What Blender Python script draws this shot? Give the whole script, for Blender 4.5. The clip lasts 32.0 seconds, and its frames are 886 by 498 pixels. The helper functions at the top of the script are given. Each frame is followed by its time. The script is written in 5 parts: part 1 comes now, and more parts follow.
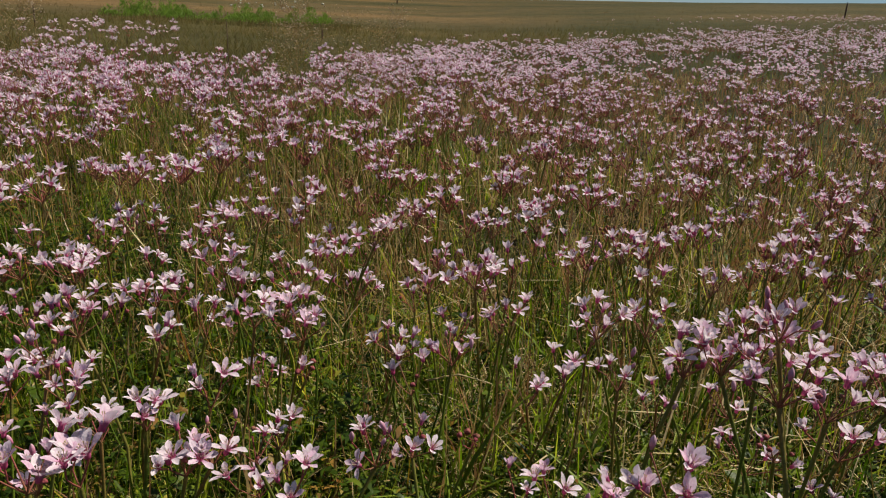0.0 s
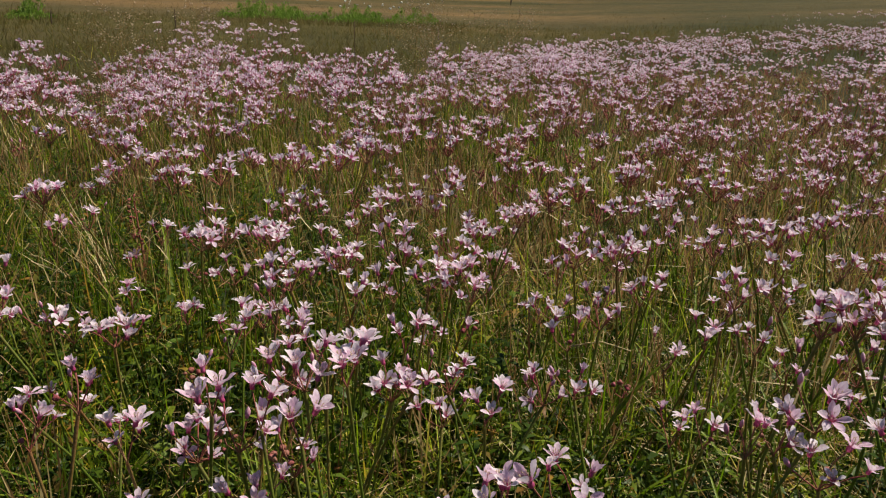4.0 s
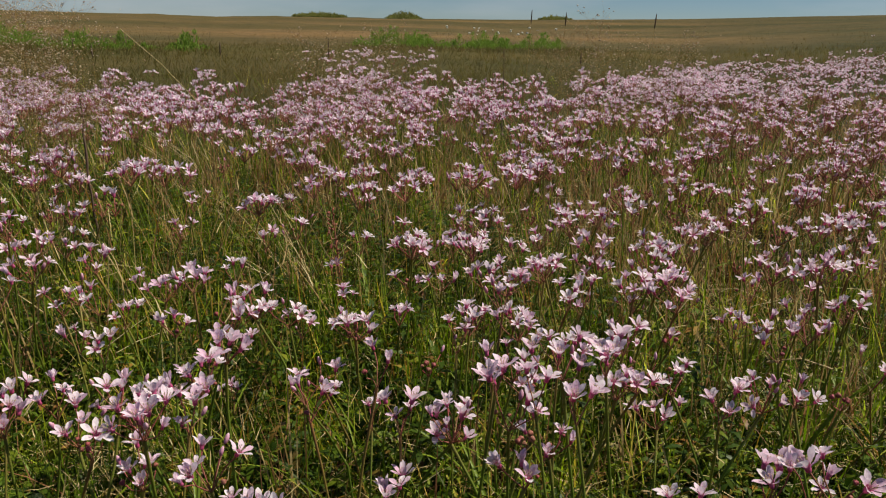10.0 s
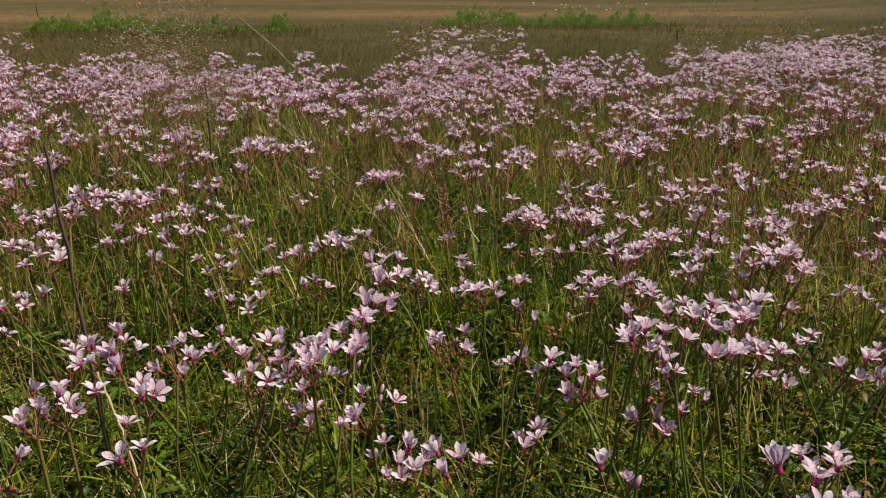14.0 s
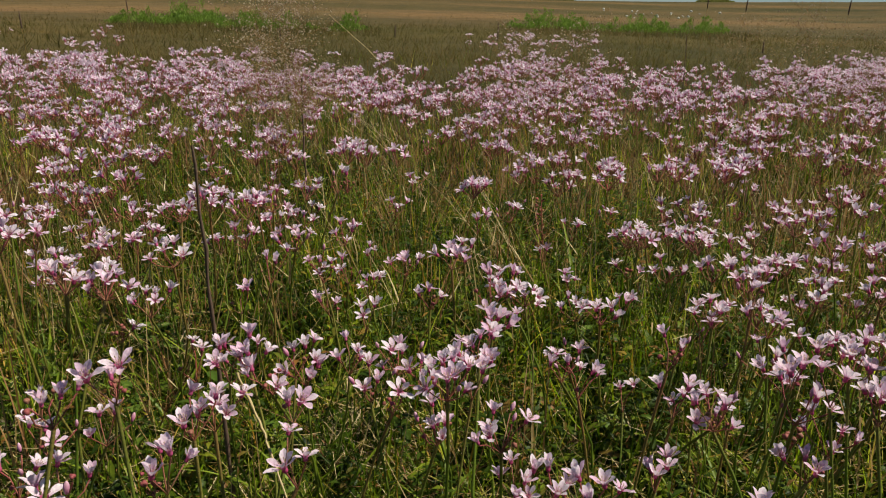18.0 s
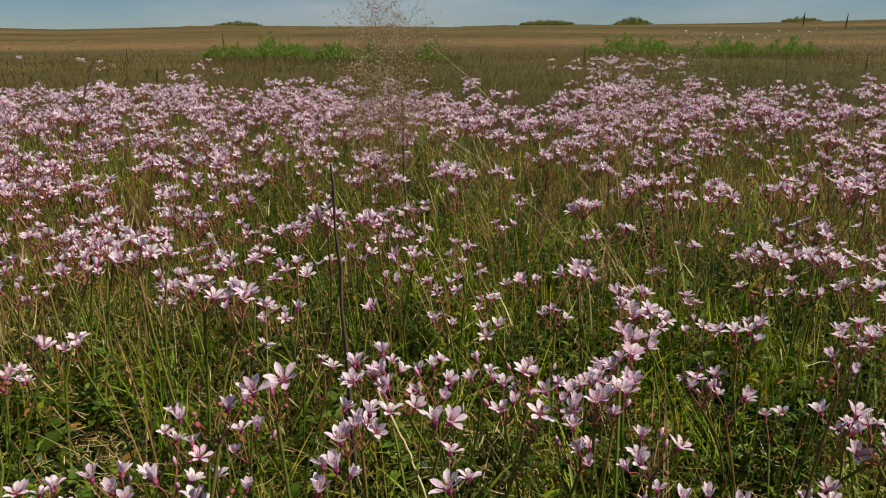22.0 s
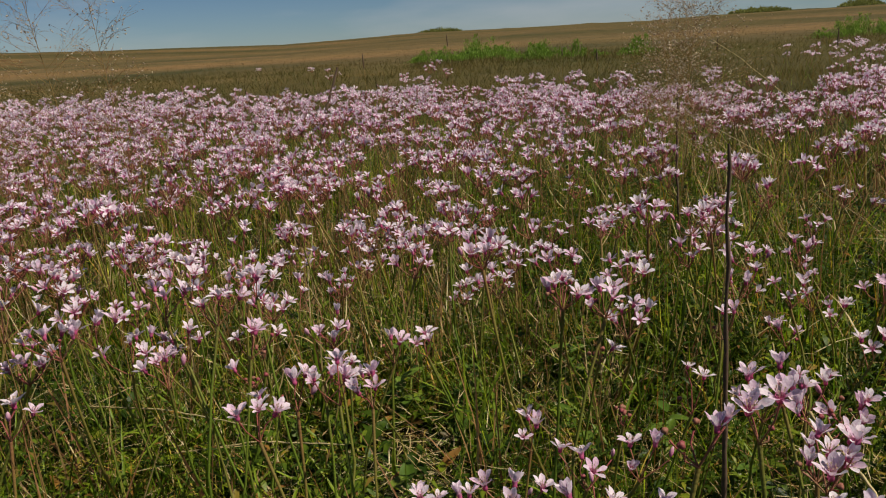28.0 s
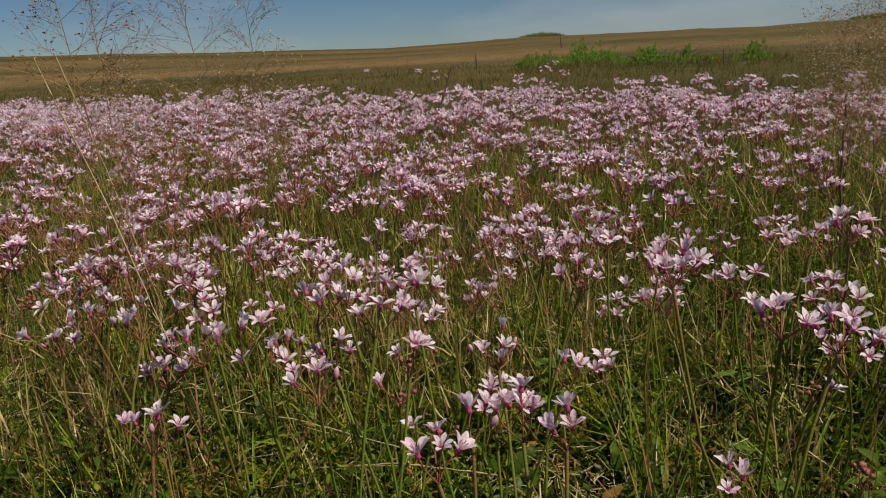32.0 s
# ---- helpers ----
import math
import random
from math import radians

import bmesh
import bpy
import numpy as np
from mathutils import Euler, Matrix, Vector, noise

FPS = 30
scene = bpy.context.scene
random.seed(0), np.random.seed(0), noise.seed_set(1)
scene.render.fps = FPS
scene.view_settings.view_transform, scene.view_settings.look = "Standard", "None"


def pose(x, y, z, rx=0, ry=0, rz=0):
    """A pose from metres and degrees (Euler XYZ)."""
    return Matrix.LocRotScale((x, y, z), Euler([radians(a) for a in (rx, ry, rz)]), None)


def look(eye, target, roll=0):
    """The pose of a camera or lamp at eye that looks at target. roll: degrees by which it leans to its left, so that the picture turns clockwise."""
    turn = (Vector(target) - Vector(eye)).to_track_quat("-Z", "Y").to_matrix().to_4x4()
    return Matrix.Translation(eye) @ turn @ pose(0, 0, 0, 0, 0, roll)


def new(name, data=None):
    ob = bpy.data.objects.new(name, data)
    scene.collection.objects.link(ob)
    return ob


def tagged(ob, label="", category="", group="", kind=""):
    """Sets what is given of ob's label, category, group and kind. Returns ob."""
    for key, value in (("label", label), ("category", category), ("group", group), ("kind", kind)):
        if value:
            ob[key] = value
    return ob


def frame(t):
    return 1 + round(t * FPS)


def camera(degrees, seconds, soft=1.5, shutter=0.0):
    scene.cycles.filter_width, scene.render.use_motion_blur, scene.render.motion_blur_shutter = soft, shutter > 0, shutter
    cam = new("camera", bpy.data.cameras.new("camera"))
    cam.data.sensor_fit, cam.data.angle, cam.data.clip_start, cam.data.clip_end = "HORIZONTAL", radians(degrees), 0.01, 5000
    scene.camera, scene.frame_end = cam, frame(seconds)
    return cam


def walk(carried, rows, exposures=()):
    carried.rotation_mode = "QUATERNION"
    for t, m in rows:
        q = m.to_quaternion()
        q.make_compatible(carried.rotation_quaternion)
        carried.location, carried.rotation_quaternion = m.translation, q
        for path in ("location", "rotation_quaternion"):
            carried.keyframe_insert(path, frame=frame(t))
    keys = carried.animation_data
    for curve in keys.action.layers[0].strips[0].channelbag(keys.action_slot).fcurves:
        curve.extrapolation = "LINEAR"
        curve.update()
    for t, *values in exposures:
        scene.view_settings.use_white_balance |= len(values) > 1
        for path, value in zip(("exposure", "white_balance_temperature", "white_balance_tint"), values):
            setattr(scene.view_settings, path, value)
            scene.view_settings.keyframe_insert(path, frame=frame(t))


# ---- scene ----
cam = camera(60.1, 32.0, soft=1.1)
METRES, EYE, TILT, LEAN, TURN = 1.0, 0.65, -17.5, -2.9, 0.0
ROWS = [
    (0.0, 0.0, 0.0, 0.0, 0.0, 0.0, -0.0),
    (0.5, -0.0186, -0.0124, -0.0102, 0.81, -0.21, -0.27),
    (1.0, -0.0335, -0.0323, -0.0187, 1.82, -0.45, -0.45),
    (1.5, -0.0424, -0.0537, -0.021, 2.82, -0.69, -0.52),
    (2.0, -0.042, -0.072, -0.0253, 3.69, -0.77, -0.61),
    (2.5, -0.0472, -0.0903, -0.0222, 4.43, -0.53, -0.61),
    (3.0, -0.0515, -0.1043, -0.0303, 5.12, -0.41, -0.93),
    (3.5, -0.0594, -0.1244, -0.0351, 5.92, -0.43, -1.26),
    (4.0, -0.0764, -0.1432, -0.0327, 7.08, -0.17, -1.53),
    (4.5, -0.0913, -0.1542, -0.0324, 8.32, 0.14, -1.77),
    (6.5, -0.1289, -0.1797, -0.04, 11.33, 0.43, -1.55),
    (7.0, -0.1353, -0.1882, -0.046, 11.91, 0.48, -1.92),
    (7.5, -0.1403, -0.1997, -0.0452, 12.53, 0.65, -1.97),
    (8.0, -0.1462, -0.2065, -0.0429, 13.27, 0.9, -1.91),
    (8.5, -0.1505, -0.2125, -0.044, 13.8, 1.13, -2.02),
    (9.0, -0.1578, -0.2201, -0.0484, 14.35, 1.27, -2.08),
    (9.5, -0.1665, -0.2261, -0.0514, 14.98, 1.31, -2.34),
    (10.0, -0.19, -0.241, -0.0583, 15.86, 1.26, -3.09),
    (10.5, -0.2043, -0.2517, -0.0626, 16.89, 1.09, -3.44),
    (11.0, -0.2101, -0.2683, -0.0637, 18.05, 0.98, -3.66),
    (11.5, -0.2142, -0.2819, -0.0647, 19.0, 0.95, -3.69),
    (12.0, -0.2203, -0.2961, -0.0731, 19.85, 0.71, -4.08),
    (12.5, -0.2252, -0.3014, -0.0784, 20.56, 0.36, -4.1),
    (13.0, -0.2256, -0.3046, -0.0776, 20.97, -0.07, -4.03),
    (13.5, -0.2287, -0.3124, -0.0766, 21.49, -0.42, -3.78),
    (15.5, -0.2464, -0.3354, -0.0702, 22.8, -0.85, -4.53),
    (16.0, -0.2614, -0.3428, -0.0733, 23.16, -0.8, -4.89),
    (16.5, -0.2729, -0.3451, -0.0726, 23.64, -0.76, -5.27),
    (17.0, -0.2925, -0.3486, -0.0722, 24.23, -1.07, -6.12),
    (17.5, -0.3086, -0.3475, -0.0691, 25.03, -1.05, -6.76),
    (18.0, -0.3184, -0.3496, -0.0671, 25.97, -0.87, -6.55),
    (18.5, -0.3266, -0.3501, -0.0706, 26.74, -0.71, -6.08),
    (19.0, -0.334, -0.3514, -0.0734, 27.27, -0.36, -5.83),
    (19.5, -0.3403, -0.3539, -0.0775, 27.89, -0.05, -5.71),
    (20.0, -0.352, -0.3551, -0.0833, 28.69, 0.15, -5.79),
    (20.5, -0.356, -0.3547, -0.0846, 29.45, 0.19, -5.86),
    (21.0, -0.3599, -0.3562, -0.0818, 30.14, 0.28, -5.84),
    (21.5, -0.3692, -0.3614, -0.0799, 30.8, 0.39, -6.11),
    (22.0, -0.3856, -0.3677, -0.0839, 31.69, 0.45, -6.6),
    (22.5, -0.4041, -0.3717, -0.0893, 32.83, 0.33, -7.07),
    (23.0, -0.4228, -0.3752, -0.1018, 34.24, -0.12, -7.38),
    (23.5, -0.4481, -0.3824, -0.1051, 36.03, -0.62, -7.78),
    (24.0, -0.4594, -0.3894, -0.1022, 37.57, -0.82, -8.01),
    (24.5, -0.4719, -0.4008, -0.0992, 38.86, -0.73, -7.75),
    (26.5, -0.518, -0.4245, -0.109, 42.3, -0.74, -6.8),
    (27.0, -0.5631, -0.4289, -0.1147, 43.53, -1.07, -7.15),
    (27.5, -0.5844, -0.4255, -0.1151, 45.17, -1.24, -6.98),
    (28.0, -0.6001, -0.4185, -0.1175, 46.25, -1.3, -7.24),
    (28.5, -0.6245, -0.4135, -0.1243, 46.99, -1.28, -7.62),
    (29.0, -0.6456, -0.4176, -0.1303, 47.79, -1.07, -8.12),
    (29.5, -0.6617, -0.4237, -0.1343, 48.79, -1.05, -8.51),
    (30.0, -0.6798, -0.4271, -0.1347, 49.95, -1.34, -8.8),
    (30.5, -0.6917, -0.4268, -0.1368, 50.97, -1.58, -8.95),
    (31.0, -0.7047, -0.4237, -0.1382, 51.68, -1.77, -9.15),
    (31.5, -0.7336, -0.4195, -0.1415, 52.49, -1.96, -9.24),
    (32.0, -0.7484, -0.4107, -0.1306, 53.31, -2.0, -9.35),
]
walk(cam, [(t, pose(0, 0, EYE, TILT, LEAN, TURN) @ pose(METRES * x, METRES * y, METRES * z, 90 + pitch, roll, yaw)) for t, x, y, z, yaw, pitch, roll in ROWS],
     exposures=[(0.0, -0.02), (4.0, 0.03), (9.0, 0.06), (13.0, 0.04), (20.0, 0.02), (24.0, -0.03), (28.0, -0.17), (32.0, -0.24)])
import collections

# ---- light ----
SUN_ELEV, SUN_AZ = 54.0, -65.0          # degrees; azimuth from +y towards -x


def sun_vector(elev, az):
    e, a = radians(elev), radians(az)
    return Vector((-math.sin(a) * math.cos(e), math.cos(a) * math.cos(e), math.sin(e)))


world = bpy.data.worlds.new("sky")
scene.world = world
world.use_nodes = True
wn, wl = world.node_tree.nodes, world.node_tree.links
wn.clear()
w_out, w_bg = wn.new("ShaderNodeOutputWorld"), wn.new("ShaderNodeBackground")
w_sky = wn.new("ShaderNodeTexSky")
w_sky.sky_type, w_sky.sun_disc = "NISHITA", False
w_sky.sun_elevation, w_sky.sun_rotation = radians(SUN_ELEV), radians(-SUN_AZ)
w_sky.air_density, w_sky.dust_density, w_sky.ozone_density = 0.9, 0.0, 4.0
w_sky.altitude = 1600
w_co, w_map, w_noise = wn.new("ShaderNodeTexCoord"), wn.new("ShaderNodeMapping"), wn.new("ShaderNodeTexNoise")
w_map.inputs["Scale"].default_value = (2.2, 2.2, 11.0)
w_map.inputs["Location"].default_value = (0.35, 0.1, 0.4)
w_noise.inputs["Scale"].default_value, w_noise.inputs["Detail"].default_value = 1.6, 5.0
w_ramp, w_mix = wn.new("ShaderNodeValToRGB"), wn.new("ShaderNodeMix")
w_ramp.color_ramp.elements[0].position, w_ramp.color_ramp.elements[1].position = 0.50, 0.80
w_ramp.color_ramp.elements[0].color, w_ramp.color_ramp.elements[1].color = (0, 0, 0, 1), (0.42, 0.42, 0.42, 1)
w_mix.data_type = "RGBA"
w_mix.inputs["B"].default_value = (10.5, 10.7, 11.0, 1)
wl.new(w_co.outputs["Generated"], w_map.inputs["Vector"])
wl.new(w_map.outputs["Vector"], w_noise.inputs["Vector"])
# a bank of soft low cloud, azimuth 15 to 45 degrees, just over the ridge
w_sub, w_scl, w_len = (wn.new("ShaderNodeVectorMath") for _ in range(3))
w_sub.operation, w_scl.operation, w_len.operation = "SUBTRACT", "MULTIPLY", "LENGTH"
w_sub.inputs[1].default_value = (-math.sin(radians(33)), math.cos(radians(33)), 0.040)
w_scl.inputs[1].default_value = (3.6, 3.6, 22.0)
w_bank, w_sum = wn.new("ShaderNodeMapRange"), wn.new("ShaderNodeMath")
w_bank.inputs["From Min"].default_value, w_bank.inputs["From Max"].default_value = 1.1, 0.2
w_bank.inputs["To Max"].default_value = 0.34
w_sum.operation = "ADD"
wl.new(w_co.outputs["Generated"], w_sub.inputs[0])
wl.new(w_sub.outputs[0], w_scl.inputs[0])
wl.new(w_scl.outputs[0], w_len.inputs[0])
wl.new(w_len.outputs["Value"], w_bank.inputs["Value"])
wl.new(w_noise.outputs["Fac"], w_sum.inputs[0])
wl.new(w_bank.outputs["Result"], w_sum.inputs[1])
wl.new(w_sum.outputs[0], w_ramp.inputs["Fac"])
wl.new(w_ramp.outputs["Color"], w_mix.inputs["Factor"])
w_hue = wn.new("ShaderNodeMix")
w_hue.data_type, w_hue.blend_type = "RGBA", "MULTIPLY"
w_hue.inputs["Factor"].default_value, w_hue.inputs["B"].default_value = 1.0, (0.85, 0.985, 1.12, 1)
wl.new(w_sky.outputs["Color"], w_hue.inputs["A"])
wl.new(w_hue.outputs["Result"], w_mix.inputs["A"])
wl.new(w_mix.outputs["Result"], w_bg.inputs["Color"])
w_bg.inputs["Strength"].default_value = 0.047
wl.new(w_bg.outputs["Background"], w_out.inputs["Surface"])

sun = new("sun", bpy.data.lights.new("sun", "SUN"))
sun.data.energy, sun.data.angle, sun.data.color = 6.3, radians(0.6), (1.0, 0.93, 0.775)
sun.matrix_basis = look(sun_vector(SUN_ELEV, SUN_AZ) * 50, (0, 0, 0))

# ---- materials ----


def material(name, build):
    m = bpy.data.materials.new(name)
    m.use_nodes = True
    nt = m.node_tree
    nt.nodes.clear()
    out = nt.nodes.new("ShaderNodeOutputMaterial")
    nt.links.new(build(nt), out.inputs["Surface"])
    return m


def ramp(nt, fac, stops):
    r = nt.nodes.new("ShaderNodeValToRGB")
    e = r.color_ramp.elements
    while len(e) < len(stops):
        e.new(0.5)
    for k, (p, c) in enumerate(stops):
        e[k].position, e[k].color = p, (*c, 1)
    nt.links.new(fac, r.inputs["Fac"])
    return r.outputs["Color"]


def mixed(nt, fac, a, b, how="MIX"):
    n = nt.nodes.new("ShaderNodeMix")
    n.data_type, n.blend_type = "RGBA", how
    for key, v in (("Factor", fac), ("A", a), ("B", b)):
        if isinstance(v, bpy.types.NodeSocket):
            nt.links.new(v, n.inputs[key])
        else:
            n.inputs[key].default_value = v if key == "Factor" else (*v, 1)
    return n.outputs["Result"]


def noise_of(nt, scale, detail=4.0, stretch=(1, 1, 1), coords="Object"):
    co, mp, n = nt.nodes.new("ShaderNodeTexCoord"), nt.nodes.new("ShaderNodeMapping"), nt.nodes.new("ShaderNodeTexNoise")
    mp.inputs["Scale"].default_value = stretch
    n.inputs["Scale"].default_value, n.inputs["Detail"].default_value = scale, detail
    nt.links.new(co.outputs[coords], mp.inputs["Vector"])
    nt.links.new(mp.outputs["Vector"], n.inputs["Vector"])
    return n.outputs["Fac"]


def along(nt):
    uv, sep = nt.nodes.new("ShaderNodeUVMap"), nt.nodes.new("ShaderNodeSeparateXYZ")
    nt.links.new(uv.outputs["UV"], sep.inputs["Vector"])
    return sep.outputs["Y"], sep.outputs["X"]


def island(nt):
    return nt.nodes.new("ShaderNodeNewGeometry").outputs["Random Per Island"]


def each(nt):
    return nt.nodes.new("ShaderNodeObjectInfo").outputs["Random"]


def summed(nt, a, b, how="ADD"):
    n = nt.nodes.new("ShaderNodeMath")
    n.operation = how
    for k, v in enumerate((a, b)):
        if isinstance(v, bpy.types.NodeSocket):
            nt.links.new(v, n.inputs[k])
        else:
            n.inputs[k].default_value = v
    return n.outputs[0]


def leafy(nt, colour, rough=0.55, sheer=0.35, bump=None, spec=0.35, passing=None):
    """A thin living surface that lets part of the light through."""
    p, t, s = nt.nodes.new("ShaderNodeBsdfPrincipled"), nt.nodes.new("ShaderNodeBsdfTranslucent"), nt.nodes.new("ShaderNodeMixShader")
    nt.links.new(colour, p.inputs["Base Color"])
    nt.links.new(colour if passing is None else mixed(nt, 1.0, colour, passing, "MULTIPLY"), t.inputs["Color"])
    p.inputs["Roughness"].default_value, p.inputs["Specular IOR Level"].default_value = rough, spec
    s.inputs["Fac"].default_value = sheer
    if bump is not None:
        b = nt.nodes.new("ShaderNodeBump")
        b.inputs["Strength"].default_value, b.inputs["Distance"].default_value = 0.4, 0.002
        nt.links.new(bump, b.inputs["Height"])
        nt.links.new(b.outputs["Normal"], p.inputs["Normal"])
    nt.links.new(p.outputs["BSDF"], s.inputs[1])
    nt.links.new(t.outputs["BSDF"], s.inputs[2])
    return s.outputs["Shader"]


def solid(nt, colour, rough=0.8, bump=None, dist=0.01, spec=0.3):
    p = nt.nodes.new("ShaderNodeBsdfPrincipled")
    nt.links.new(colour, p.inputs["Base Color"])
    p.inputs["Roughness"].default_value, p.inputs["Specular IOR Level"].default_value = rough, spec
    if bump is not None:
        b = nt.nodes.new("ShaderNodeBump")
        b.inputs["Strength"].default_value, b.inputs["Distance"].default_value = 0.8, dist
        nt.links.new(bump, b.inputs["Height"])
        nt.links.new(b.outputs["Normal"], p.inputs["Normal"])
    return p.outputs["BSDF"]


def petal_shader(nt, joint=False):
    v, u = along(nt)
    tone = ramp(nt, v, [(0.0, (0.53, 0.11, 0.26)), (0.09, (0.68, 0.30, 0.47)), (0.24, (0.815, 0.60, 0.73)), (0.45, (0.875, 0.775, 0.835)), (1.0, (0.905, 0.855, 0.88))])
    rib = ramp(nt, u, [(0.38, (0, 0, 0)), (0.5, (1, 1, 1)), (0.62, (0, 0, 0))])
    tone = mixed(nt, mixed(nt, 0.16, (0, 0, 0), rib), tone, (0.66, 0.34, 0.58))
    pick = island(nt) if joint else summed(nt, summed(nt, island(nt), 0.35, "MULTIPLY"), summed(nt, each(nt), 0.65, "MULTIPLY"))
    shift = 0.03 if joint else -0.05
    tint = ramp(nt, pick, [(0.30 + shift, (1.0, 1.0, 1.0)), (0.54 + shift, (0.965, 0.88, 0.945)), (0.76 + shift, (0.92, 0.70, 0.85)), (0.97, (0.82, 0.42, 0.66))])
    tone = mixed(nt, 0.68, tone, tint, "MULTIPLY")
    vein = noise_of(nt, 420, 3, (1, 1, 0.4))
    tone = mixed(nt, 1.0, tone, ramp(nt, vein, [(0.35, (0.88, 0.80, 0.87)), (0.6, (1, 1, 1))]), "MULTIPLY")
    return leafy(nt, tone, 0.5, 0.42, vein, 0.25)


def graded(stops_v, stops_r, mixfac=0.5, rough=0.55, thr=0.35, grain=180, joint=True, shade_patches=None):
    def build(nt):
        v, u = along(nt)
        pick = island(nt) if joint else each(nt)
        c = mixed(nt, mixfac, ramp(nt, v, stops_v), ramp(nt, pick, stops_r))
        g = noise_of(nt, grain, 3)
        c = mixed(nt, 0.35, c, ramp(nt, g, [(0.3, (0.55, 0.55, 0.5)), (0.7, (1, 1, 1))]), "MULTIPLY")
        if shade_patches:
            c = mixed(nt, 1.0, c, ramp(nt, noise_of(nt, 8.0, 3), shade_patches), "MULTIPLY")
        return leafy(nt, c, rough, thr, g, 0.16 if shade_patches else 0.25, (1.0, 1.25, 0.55) if shade_patches else None)
    return build


M_PETAL = material("petal", petal_shader)
M_PETAL_FIELD = material("field_petal", lambda nt: petal_shader(nt, True))
M_THROAT, M_THROAT_FIELD = (material(n, graded([(0, (0.30, 0.12, 0.06)), (0.4, (0.50, 0.06, 0.18)), (1, (0.66, 0.24, 0.42))], [(0, (0.46, 0.05, 0.16)), (1, (0.58, 0.16, 0.32))], 0.4, joint=j)) for n, j in (("flower_throat", False), ("field_flower_throat", True)))
M_BUD, M_BUD_FIELD = (material(n, graded([(0, (0.24, 0.06, 0.06)), (0.35, (0.54, 0.15, 0.28)), (0.75, (0.76, 0.46, 0.58)), (1, (0.84, 0.66, 0.72))], [(0, (0.46, 0.09, 0.20)), (0.5, (0.66, 0.30, 0.44)), (1, (0.80, 0.56, 0.66))], 0.35, 0.45, 0.2, joint=j)) for n, j in (("bud", False), ("field_bud", True)))
M_ANTHER = material("anther", graded([(0, (0.70, 0.45, 0.50)), (1, (0.72, 0.60, 0.42))], [(0, (0.66, 0.48, 0.45)), (1, (0.76, 0.66, 0.46))], 0.5))
M_CAPSULE_FIELD = material("field_seed_capsule", graded([(0, (0.22, 0.08, 0.05)), (1, (0.34, 0.10, 0.08))], [(0, (0.26, 0.06, 0.06)), (0.6, (0.30, 0.12, 0.08)), (1, (0.28, 0.17, 0.09))], 0.6, 0.6, 0.1))
M_CAPSULE = material("seed_capsule", graded([(0, (0.20, 0.07, 0.04)), (1, (0.33, 0.07, 0.07))], [(0, (0.30, 0.05, 0.09)), (0.5, (0.30, 0.10, 0.08)), (1, (0.28, 0.18, 0.10))], 0.6, 0.5, 0.1, joint=False))
M_PEDICEL, M_PEDICEL_FIELD = (material(n, graded([(0, (0.26, 0.13, 0.06)), (1, (0.40, 0.09, 0.11))], [(0, (0.38, 0.07, 0.08)), (0.7, (0.32, 0.15, 0.07)), (1, (0.38, 0.28, 0.13))], 0.5, 0.5, 0.15, joint=j)) for n, j in (("pedicel", False), ("field_pedicel", True)))
M_STEM, M_STEM_FIELD = (material(n, graded([(0, (0.10, 0.15, 0.016)), (0.7, (0.16, 0.22, 0.026)), (1, (0.25, 0.15, 0.06))], [(0, (0.09, 0.16, 0.016)), (0.55, (0.18, 0.25, 0.026)), (0.78, (0.29, 0.23, 0.06)), (1, (0.32, 0.11, 0.06))], 0.5, 0.45, 0.25, joint=j)) for n, j in (("scape", False), ("field_scape", True)))
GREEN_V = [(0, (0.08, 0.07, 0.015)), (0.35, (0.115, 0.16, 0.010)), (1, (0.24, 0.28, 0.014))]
# uneven grass tone; the dark stops paint shade between the tufts into the colour
SHADE_PATCHES = [(0.36, (0.44, 0.54, 0.45)), (0.5, (1.0, 1.0, 0.85)), (0.64, (1.50, 1.36, 0.95))]
M_GRASS = material("green_grass", graded(GREEN_V, [(0, (0.022, 0.042, 0.003)), (0.32, (0.058, 0.100, 0.006)), (0.54, (0.150, 0.240, 0.014)), (0.72, (0.34, 0.42, 0.028)), (0.86, (0.66, 0.57, 0.17)), (0.95, (0.50, 0.26, 0.06)), (1, (0.26, 0.09, 0.03))], 0.78, 0.45, 0.48, shade_patches=SHADE_PATCHES))
M_LEAF = material("flower_leaf", graded(GREEN_V, [(0, (0.08, 0.15, 0.010)), (1, (0.21, 0.29, 0.018))], 0.6, 0.45, 0.28, joint=False))
M_DRY = material("dry_grass", graded([(0, (0.20, 0.14, 0.07)), (1, (0.36, 0.28, 0.14))], [(0, (0.28, 0.075, 0.035)), (0.35, (0.38, 0.15, 0.05)), (0.6, (0.48, 0.30, 0.09)), (1, (0.60, 0.48, 0.22))], 0.6, 0.5, 0.42))
M_STRAW = material("bleached_straw", graded([(0, (0.32, 0.22, 0.09)), (0.3, (0.50, 0.39, 0.18)), (1, (0.58, 0.47, 0.26))], [(0, (0.38, 0.24, 0.11)), (0.5, (0.54, 0.42, 0.20)), (1, (0.66, 0.57, 0.36))], 0.5, 0.5, 0.2))
M_HERB = material("herb_leaf", graded([(0, (0.030, 0.054, 0.007)), (1, (0.066, 0.112, 0.011))], [(0, (0.016, 0.034, 0.005)), (0.55, (0.052, 0.092, 0.009)), (0.85, (0.21, 0.26, 0.024)), (0.93, (0.30, 0.15, 0.05)), (1, (0.24, 0.08, 0.04))], 0.65, 0.42, 0.3, shade_patches=SHADE_PATCHES))


